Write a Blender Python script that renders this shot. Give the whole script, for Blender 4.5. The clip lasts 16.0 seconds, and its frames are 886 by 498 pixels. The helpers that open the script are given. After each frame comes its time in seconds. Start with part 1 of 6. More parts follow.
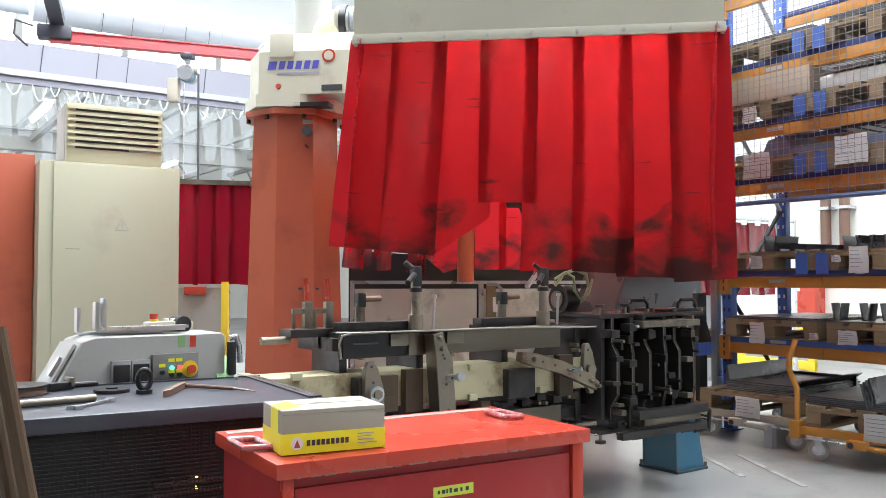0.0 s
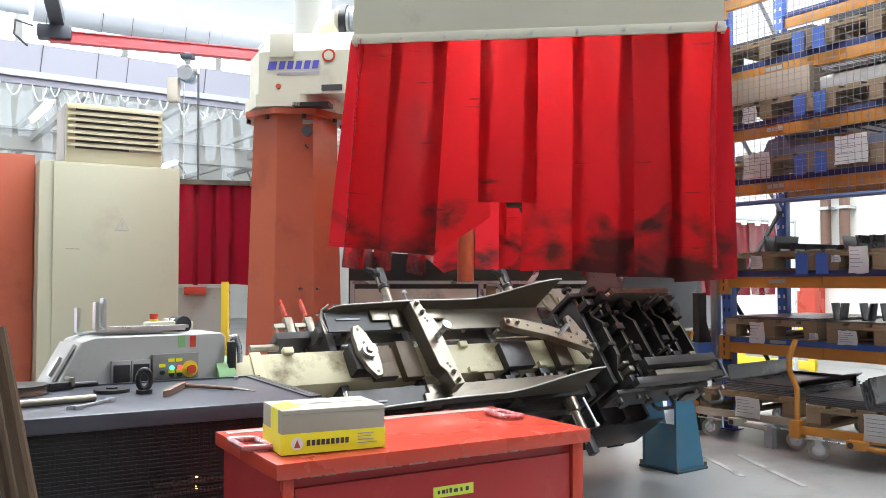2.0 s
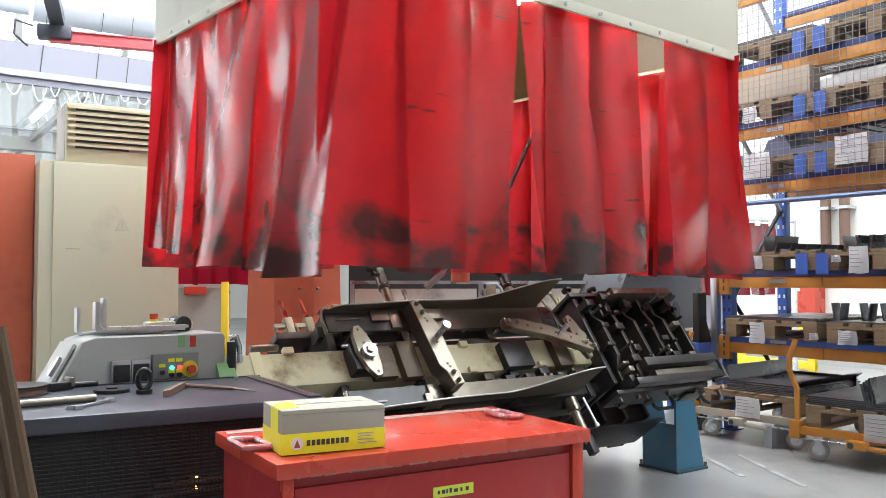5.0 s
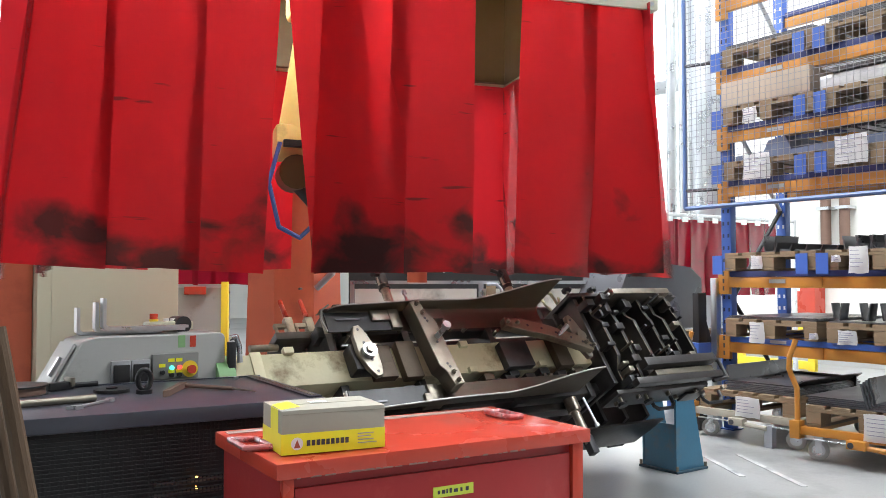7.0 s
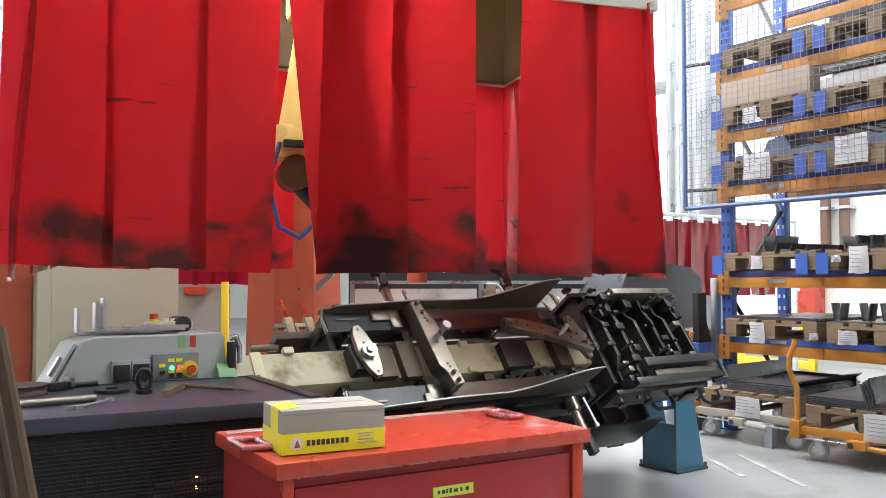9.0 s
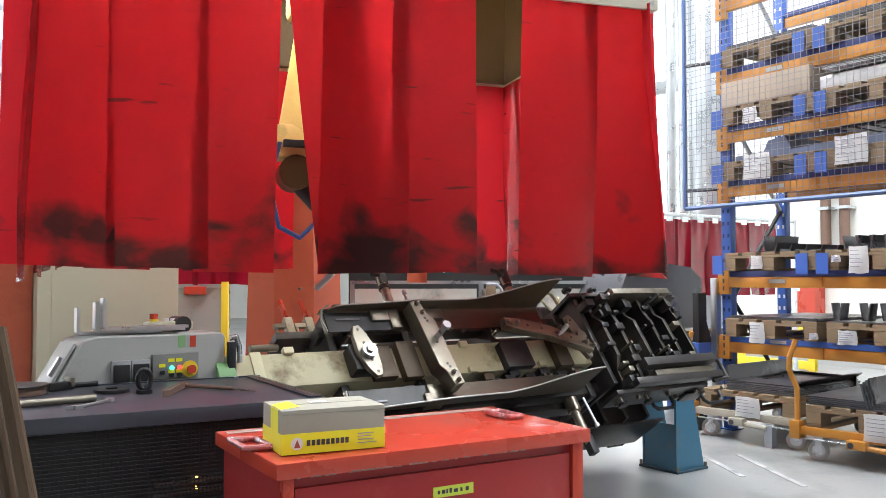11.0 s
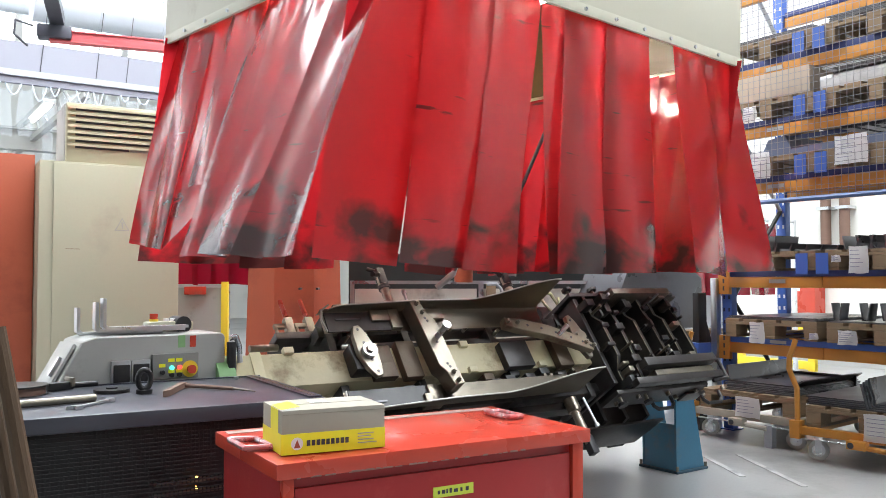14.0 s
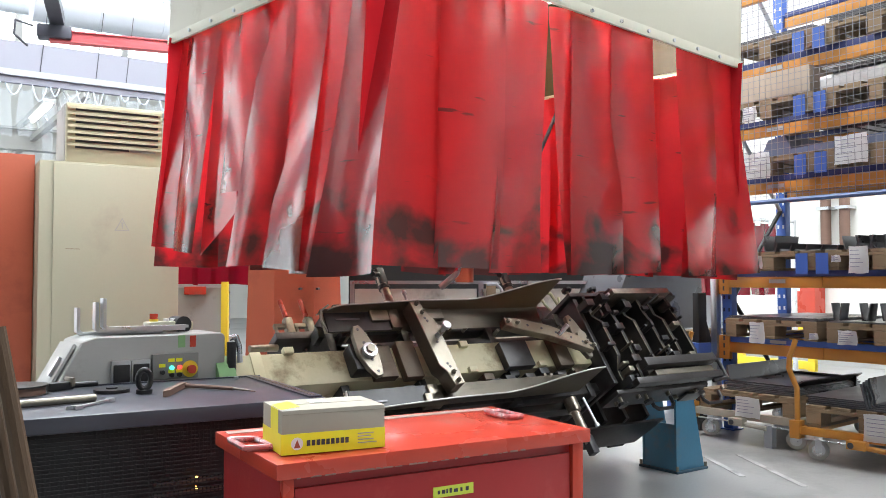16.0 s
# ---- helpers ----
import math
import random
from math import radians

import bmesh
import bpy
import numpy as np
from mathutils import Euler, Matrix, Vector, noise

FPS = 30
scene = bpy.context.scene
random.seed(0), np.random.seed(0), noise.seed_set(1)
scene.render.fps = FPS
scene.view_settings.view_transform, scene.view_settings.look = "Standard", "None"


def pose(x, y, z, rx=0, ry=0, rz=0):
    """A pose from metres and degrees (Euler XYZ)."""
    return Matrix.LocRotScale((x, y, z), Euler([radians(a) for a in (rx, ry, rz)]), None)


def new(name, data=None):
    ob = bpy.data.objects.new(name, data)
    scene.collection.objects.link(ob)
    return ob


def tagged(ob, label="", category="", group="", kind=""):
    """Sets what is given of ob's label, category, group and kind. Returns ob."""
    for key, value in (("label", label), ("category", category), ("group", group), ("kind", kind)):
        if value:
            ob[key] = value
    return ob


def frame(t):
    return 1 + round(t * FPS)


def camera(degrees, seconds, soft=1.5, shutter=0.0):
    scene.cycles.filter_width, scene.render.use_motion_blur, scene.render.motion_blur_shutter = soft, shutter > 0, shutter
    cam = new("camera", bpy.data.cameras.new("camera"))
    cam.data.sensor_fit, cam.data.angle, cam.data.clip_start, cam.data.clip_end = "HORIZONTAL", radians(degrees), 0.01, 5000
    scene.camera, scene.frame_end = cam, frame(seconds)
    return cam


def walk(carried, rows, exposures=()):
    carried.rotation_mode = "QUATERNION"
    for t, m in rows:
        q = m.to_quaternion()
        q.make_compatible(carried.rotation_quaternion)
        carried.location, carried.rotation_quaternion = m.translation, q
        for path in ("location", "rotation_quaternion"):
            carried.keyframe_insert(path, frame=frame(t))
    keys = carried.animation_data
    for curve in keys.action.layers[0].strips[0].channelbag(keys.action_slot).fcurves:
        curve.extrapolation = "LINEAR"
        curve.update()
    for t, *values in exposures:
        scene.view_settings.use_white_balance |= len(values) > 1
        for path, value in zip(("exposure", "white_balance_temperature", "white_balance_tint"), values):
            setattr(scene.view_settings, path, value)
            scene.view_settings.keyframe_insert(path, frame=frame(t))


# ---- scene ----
# ---- camera: stands still on a tripod ----
cam = camera(55.2, 16.0, 0.8, 0.5)
EYE = pose(0, 0, 1.2, 92.14, 0, 0)
walk(cam, [(0.0, EYE), (16.0, EYE)])

# ---- light: daylight through the roof and high windows of the hall ----
scene.view_settings.exposure = 0.12
world = bpy.data.worlds.new("daylight")
scene.world = world
world.use_nodes = True
_sky = world.node_tree.nodes.new("ShaderNodeTexSky")
_sky.sky_type, _sky.sun_disc = "NISHITA", False
_sky.sun_elevation, _sky.sun_rotation = radians(40), radians(200)
world.node_tree.links.new(_sky.outputs[0], world.node_tree.nodes["Background"].inputs[0])
world.node_tree.nodes["Background"].inputs[1].default_value = 0.12

TURN = 34.5  # the hall's grid against the camera
A = Vector((math.cos(radians(TURN)), math.sin(radians(TURN)), 0))
B = Vector((-A.y, A.x, 0))


def grid(a, b, z=0.0):
    """A place given along the hall's two directions."""
    return A * a + B * b + Vector((0, 0, z))


def gpose(a, b, z=0.0, turn=0.0):
    p = grid(a, b, z)
    return pose(p.x, p.y, p.z, 0, 0, TURN + turn)


def area(name, m, sx, sy, power, colour):
    d = bpy.data.lights.new(name, "AREA")
    d.shape, d.size, d.size_y, d.energy, d.color = "RECTANGLE", sx, sy, power, colour
    ob = new(name, d)
    ob.matrix_world = m
    return ob


area("skylight_fill_lamp", gpose(2.1, 6.5, 7.88), 3.2, 5.5, 1200, (0.90, 0.95, 1.0))
area("skylight_fill_lamp", gpose(6.6, 2.5, 7.88), 2.0, 9, 1150, (0.90, 0.95, 1.0))
area("skylight_fill_lamp", gpose(2.0, 10.5, 7.88), 9, 1.7, 420, (0.90, 0.95, 1.0))
area("skylight_fill_lamp", gpose(2.0, 19.0, 7.7), 10, 5, 460, (0.82, 0.91, 1.0))
# unseen lamp behind the camera, added to fill the curtain fronts
area("skylight_fill_lamp", gpose(3.5, -3.0, 7.88), 6, 2.0, 160, (0.90, 0.95, 1.0))


# ---- materials ----
def mat(name, colour, rough=0.5, metal=0.0, var=0.12, scale=6.0, bump=0.05, dirt=None, dirt_amount=0.0, dirt_scale=2.0, coat=0.0,
        stretch=(1, 1, 1), emit=0.0, fine=60.0):
    """A procedural surface: base colour with two scales of variation, worn roughness, fine relief and stains."""
    m = bpy.data.materials.new(name)
    m.use_nodes = True
    n, l = m.node_tree.nodes, m.node_tree.links
    bs = n["Principled BSDF"]
    tc, mp = n.new("ShaderNodeTexCoord"), n.new("ShaderNodeMapping")
    mp.inputs["Scale"].default_value = stretch
    l.new(tc.outputs["Object"], mp.inputs[0])
    info = n.new("ShaderNodeObjectInfo")
    off = n.new("ShaderNodeVectorMath")
    off.operation = "MULTIPLY_ADD"
    off.inputs[1].default_value = (7.3, 5.1, 3.7)
    comb = n.new("ShaderNodeCombineXYZ")
    for i in range(3):
        l.new(info.outputs["Random"], comb.inputs[i])
    l.new(comb.outputs[0], off.inputs[0])
    l.new(mp.outputs[0], off.inputs[2])
    big, small = n.new("ShaderNodeTexNoise"), n.new("ShaderNodeTexNoise")
    for t, s in ((big, scale), (small, fine)):
        t.inputs["Scale"].default_value = s
        t.inputs["Detail"].default_value = 6
        l.new(off.outputs[0], t.inputs["Vector"])
    mix = n.new("ShaderNodeMix")
    mix.data_type = "RGBA"
    c = Vector(colour)
    mix.inputs["A"].default_value = (*(c * (1 - var)), 1)
    mix.inputs["B"].default_value = (*[min(1, x) for x in c * (1 + var)], 1)
    add = n.new("ShaderNodeMath")
    add.operation = "MULTIPLY_ADD"
    add.inputs[1].default_value = 0.35
    sub = n.new("ShaderNodeMath")
    sub.operation = "MULTIPLY"
    sub.inputs[1].default_value = 0.65
    l.new(big.outputs["Fac"], sub.inputs[0])
    l.new(small.outputs["Fac"], add.inputs[0])
    l.new(sub.outputs[0], add.inputs[2])
    l.new(add.outputs[0], mix.inputs["Factor"])
    out = mix.outputs["Result"]
    if dirt is not None:
        st = n.new("ShaderNodeTexNoise")
        st.inputs["Scale"].default_value, st.inputs["Detail"].default_value = dirt_scale, 8
        st.inputs["Roughness"].default_value = 0.65
        l.new(off.outputs[0], st.inputs["Vector"])
        ramp = n.new("ShaderNodeValToRGB")
        ramp.color_ramp.elements[0].position, ramp.color_ramp.elements[1].position = 0.62 - 0.3 * dirt_amount, 0.75 - 0.2 * dirt_amount
        l.new(st.outputs["Fac"], ramp.inputs[0])
        m2 = n.new("ShaderNodeMix")
        m2.data_type = "RGBA"
        l.new(ramp.outputs[0], m2.inputs["Factor"])
        l.new(out, m2.inputs["A"])
        m2.inputs["B"].default_value = (*dirt, 1)
        out = m2.outputs["Result"]
    l.new(out, bs.inputs["Base Color"])
    r = n.new("ShaderNodeMapRange")
    r.inputs["To Min"].default_value, r.inputs["To Max"].default_value = max(0.02, rough - 0.12), min(1, rough + 0.12)
    l.new(big.outputs["Fac"], r.inputs["Value"])
    l.new(r.outputs[0], bs.inputs["Roughness"])
    bs.inputs["Metallic"].default_value = metal
    bs.inputs["Coat Weight"].default_value = coat
    if bump:
        b = n.new("ShaderNodeBump")
        b.inputs["Strength"].default_value, b.inputs["Distance"].default_value = bump, 0.01
        l.new(small.outputs["Fac"], b.inputs["Height"])
        l.new(b.outputs[0], bs.inputs["Normal"])
    if emit:
        bs.inputs["Emission Color"].default_value = (*colour, 1)
        bs.inputs["Emission Strength"].default_value = emit
    return m


M_FLOOR = mat("concrete_floor", (0.32, 0.32, 0.315), 0.34, var=0.28, scale=0.8, bump=0.04, dirt=(0.21, 0.21, 0.205), dirt_amount=0.4, dirt_scale=1.1)
M_WHITE = mat("white_wall_paint", (0.78, 0.77, 0.72), 0.7, var=0.04, scale=1.5, bump=0.05)
M_GREYWALL = mat("grey_wall_paint", (0.32, 0.32, 0.31), 0.7, var=0.06, scale=1.5, bump=0.05)
M_CEIL = mat("white_roof_sheet", (0.75, 0.77, 0.8), 0.6, var=0.05, scale=1.0)
M_CREAM = mat("cream_painted_steel", (0.50, 0.485, 0.36), 0.42, var=0.06, scale=2.0, bump=0.03, dirt=(0.45, 0.42, 0.32), dirt_amount=0.1)
M_HOOD = mat("cream_hood_paint", (0.62, 0.60, 0.49), 0.45, var=0.04, scale=2.0, bump=0.02, dirt=(0.5, 0.46, 0.36), dirt_amount=0.05)
M_ORANGE = mat("red_orange_paint", (0.46, 0.108, 0.058), 0.35, var=0.12, scale=1.2, bump=0.03, dirt=(0.34, 0.075, 0.045), dirt_amount=0.25)
# chest body and door carry a deeper red than lid and posts
M_CRIMSON = mat("deep_red_chest_front", (0.36, 0.024, 0.026), 0.34, var=0.12, scale=3.0, bump=0.04, dirt=(0.42, 0.06, 0.05), dirt_amount=0.12, dirt_scale=5)
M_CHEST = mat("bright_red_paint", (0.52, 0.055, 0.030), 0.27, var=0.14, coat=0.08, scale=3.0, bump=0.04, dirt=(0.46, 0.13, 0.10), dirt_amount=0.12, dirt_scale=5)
M_BLACK = mat("black_steel", (0.014, 0.014, 0.016), 0.42, var=0.3, scale=5.0, bump=0.05, dirt=(0.035, 0.03, 0.028), dirt_amount=0.25)
M_SLATE = mat("slate_grey_paint", (0.048, 0.05, 0.066), 0.36, var=0.25, scale=3.0, bump=0.04, dirt=(0.10, 0.095, 0.09), dirt_amount=0.25)
M_STEEL = mat("worn_steel", (0.25, 0.225, 0.18), 0.40, 0.80, var=0.25, scale=7.0, bump=0.05, dirt=(0.10, 0.08, 0.07), dirt_amount=0.35, dirt_scale=4)
M_DSTEEL = mat("dark_mill_steel", (0.055, 0.052, 0.052), 0.36, 0.55, var=0.3, scale=5.0, bump=0.06, dirt=(0.025, 0.022, 0.02), dirt_amount=0.4, dirt_scale=3)
M_JIGPAINT = mat("dirty_cream_paint", (0.52, 0.48, 0.31), 0.42, var=0.15, scale=4.0, bump=0.06, dirt=(0.20, 0.15, 0.08), dirt_amount=0.25, dirt_scale=5)
M_GREY = mat("light_grey_paint", (0.42, 0.42, 0.40), 0.42, var=0.06, scale=3.0, bump=0.03, dirt=(0.3, 0.29, 0.27), dirt_amount=0.2, dirt_scale=4)
M_BLUE = mat("rack_blue_paint", (0.05, 0.12, 0.42), 0.4, var=0.12, scale=5.0)
M_TEAL = mat("teal_blue_paint", (0.045, 0.17, 0.27), 0.42, var=0.15, scale=4.0, bump=0.04, dirt=(0.1, 0.15, 0.18), dirt_amount=0.3, dirt_scale=6)
M_AMBER = mat("rack_orange_paint", (0.52, 0.22, 0.035), 0.4, var=0.12, scale=5.0, dirt=(0.4, 0.2, 0.06), dirt_amount=0.15)
M_YELLOW = mat("safety_yellow_paint", (0.85, 0.62, 0.04), 0.4, var=0.06, scale=5.0)
M_LEMON = mat("yellow_print", (0.92, 0.86, 0.03), 0.5, var=0.02, scale=4.0)
M_CARD = mat("grey_cardboard", (0.37, 0.345, 0.285), 0.8, var=0.08, scale=8.0, bump=0.03)
M_WOOD = mat("pallet_wood", (0.23, 0.16, 0.095), 0.75, var=0.3, scale=4.0, bump=0.15, stretch=(1, 6, 6), dirt=(0.2, 0.14, 0.08), dirt_amount=0.25, dirt_scale=3)
M_PAPER = mat("white_paper", (0.85, 0.85, 0.85), 0.7, var=0.02, scale=5.0)
M_RUBBER = mat("black_rubber", (0.014, 0.014, 0.014), 0.7, var=0.2)
M_CHROME = mat("galvanised_steel", (0.6, 0.62, 0.64), 0.3, 0.9, var=0.12, scale=6.0)
M_INK = mat("dark_ink", (0.05, 0.05, 0.06), 0.6, var=0.02)
M_BLUEINK = mat("violet_blue_print", (0.1, 0.1, 0.5), 0.5, var=0.02)
M_WHEEL = mat("grey_wheel_rubber", (0.42, 0.42, 0.40), 0.6, var=0.1)
M_DAYLIGHT = mat("bright_window", (0.90, 0.96, 1.0), 0.5, emit=2.8, bump=0)
M_ROOFLIGHT = mat("roof_light_pane", (0.95, 0.98, 1.0), 0.5, emit=1.6, bump=0)
M_PERF = mat("black_perforated_sheet", (0.02, 0.02, 0.022), 0.5, var=0.2, scale=8.0)
M_WIRE = mat("dull_mesh_wire", (0.26, 0.26, 0.28), 0.5, 0.3, var=0.1)
M_CUTEDGE = mat("bare_cut_edge", (0.40, 0.39, 0.36), 0.35, 0.3, var=0.1, scale=20.0)
M_WORKTUBE = mat("work_light_tube", (1.0, 0.93, 0.8), 0.5, emit=185.0, bump=0)
M_TUBE = mat("fluorescent_tube", (1.0, 0.97, 0.9), 0.5, emit=12.0, bump=0)


M_FADED = mat("faded_white_print", (0.42, 0.42, 0.40), 0.6, var=0.15, scale=12.0)
M_SKYGREY = mat("blue_grey_paint", (0.32, 0.34, 0.37), 0.5, var=0.08, scale=2.0)
M_CRANE = mat("crane_red_paint", (0.55, 0.10, 0.11), 0.45, var=0.08, scale=2.0)
M_HOIST = mat("hoist_blue_paint", (0.12, 0.24, 0.32), 0.4, var=0.1, scale=5.0)
M_DUCT = mat("bright_spiral_duct", (0.72, 0.76, 0.82), 0.35, 0.5, var=0.08, scale=3.0)
M_BROWN = mat("brown_rusty_steel", (0.20, 0.12, 0.09), 0.6, 0.2, var=0.25, scale=8.0, bump=0.08)
M_OCHRE = mat("shade_darkened_ochre", (0.060, 0.034, 0.010), 0.45, var=0.15, scale=3.0, dirt=(0.07, 0.04, 0.02), dirt_amount=0.2)
M_ROBOT = mat("cream_yellow_paint", (0.72, 0.58, 0.22), 0.4, var=0.1, scale=4.0, dirt=(0.3, 0.22, 0.1), dirt_amount=0.2)
M_PALEINK = mat("pale_blue_print", (0.38, 0.38, 0.5), 0.6, var=0.05)
M_TAG = mat("yellow_green_tag", (0.62, 0.72, 0.08), 0.55, var=0.05)
M_HANDLE = mat("scuffed_handle_red", (0.55, 0.16, 0.16), 0.3, 0.5, var=0.3, scale=25.0, dirt=(0.6, 0.6, 0.62), dirt_amount=0.4, dirt_scale=20)
M_CHIP = mat("bare_chipped_edge", (0.36, 0.22, 0.18), 0.5, 0.3, var=0.3, scale=40.0)
M_SHADECARD = mat("shaded_cardboard", (0.30, 0.27, 0.22), 0.85, var=0.1)
M_LED = mat("orange_indicator", (1.0, 0.45, 0.1), 0.4, emit=5.0, bump=0)
M_STAVE = mat("weathered_stave", (0.075, 0.042, 0.02), 0.6, var=0.35, scale=9.0, bump=0.2, stretch=(6, 6, 1))
M_SLATE2 = mat("panel_grey", (0.22, 0.22, 0.21), 0.5, var=0.08)
M_GREENLAMP = mat("lit_green_lens", (0.1, 0.8, 0.6), 0.3, emit=1.5, bump=0)
M_REDLAMP = mat("lit_red_lens", (0.9, 0.08, 0.06), 0.3, emit=1.5, bump=0)
M_GREENPAINT = mat("pale_green_paint", (0.22, 0.42, 0.18), 0.45, var=0.12, scale=6.0, dirt=(0.1, 0.14, 0.07), dirt_amount=0.2)
M_BEIGE = mat("beige_plastic", (0.56, 0.52, 0.36), 0.5, var=0.05, scale=3.0)
M_SHEET = mat("grey_fence_sheet", (0.6, 0.59, 0.53), 0.4, 0.2, var=0.1, scale=2.0, dirt=(0.25, 0.24, 0.2), dirt_amount=0.25)
M_DSHEET = mat("dark_sheet_metal", (0.11, 0.11, 0.12), 0.3, 0.45, var=0.2, scale=4.0, dirt=(0.075, 0.07, 0.065), dirt_amount=0.2)
M_RAIL = mat("pressed_mill_steel", (0.225, 0.20, 0.16), 0.32, 0.85, var=0.2, scale=4.0, bump=0.04, dirt=(0.07, 0.06, 0.055), dirt_amount=0.25, stretch=(0.4, 2, 2))
M_RUSTY = mat("oily_rusty_block", (0.085, 0.06, 0.038), 0.5, 0.3, var=0.35, scale=9.0, bump=0.1)
M_REDSTEEL = mat("rust_red_steel", (0.26, 0.22, 0.16), 0.40, 0.6, var=0.2, scale=7.0, dirt=(0.15, 0.06, 0.04), dirt_amount=0.4, dirt_scale=6)
M_PIN = mat("burnished_brown_steel", (0.38, 0.33, 0.27), 0.3, 0.8, var=0.3, scale=9.0, dirt=(0.08, 0.06, 0.05), dirt_amount=0.3, dirt_scale=6)
M_HOSE = mat("pale_green_hose", (0.42, 0.48, 0.30), 0.5, var=0.1)
M_DTEAL = mat("dirty_teal_foot", (0.03, 0.07, 0.10), 0.5, var=0.25, scale=8.0)
M_SLOT = mat("dark_blue_slot", (0.012, 0.02, 0.06), 0.6, var=0.1)
M_BLUE2 = mat("guard_blue_paint", (0.10, 0.16, 0.33), 0.4, var=0.1, scale=5.0)
M_NAVY = mat("navy_cap_paint", (0.028, 0.04, 0.15), 0.4, var=0.15, scale=5.0)
M_GIRDER = mat("lilac_grey_girder_paint", (0.21, 0.21, 0.25), 0.5, var=0.08, scale=1.5)
M_LINE = mat("worn_white_line_paint", (0.55, 0.55, 0.54), 0.55, var=0.3, scale=9.0, dirt=(0.33, 0.33, 0.33), dirt_amount=0.6, dirt_scale=6)
M_TAPE = mat("worn_grey_tape", (0.33, 0.24, 0.22), 0.6, var=0.25, scale=14.0)
M_BLUEGREY = mat("blue_grey_profile", (0.14, 0.17, 0.26), 0.38, 0.4, var=0.15, scale=5.0)
M_TAN = mat("tan_cardboard", (0.42, 0.34, 0.27), 0.8, var=0.06, scale=6.0)
M_FILM = mat("shiny_wrapping_film", (0.62, 0.62, 0.64), 0.18, 0.45, var=0.25, scale=18.0, bump=0.5, fine=40)


def clear_plastic():
    m = mat("clear_plastic", (0.82, 0.9, 1.0), 0.08, var=0.05, scale=4.0, bump=0.05)
    n, l = m.node_tree.nodes, m.node_tree.links
    t, ms = n.new("ShaderNodeBsdfTransparent"), n.new("ShaderNodeMixShader")
    ms.inputs[0].default_value = 0.16
    l.new(t.outputs[0], ms.inputs[1])
    l.new(n["Principled BSDF"].outputs[0], ms.inputs[2])
    l.new(ms.outputs[0], n["Material Output"].inputs["Surface"])
    return m


M_CLEAR = clear_plastic()
M_FOLD = mat("fold_sparkle_plastic", (0.62, 0.70, 0.82), 0.15, var=0.2, scale=9.0, bump=0.1)


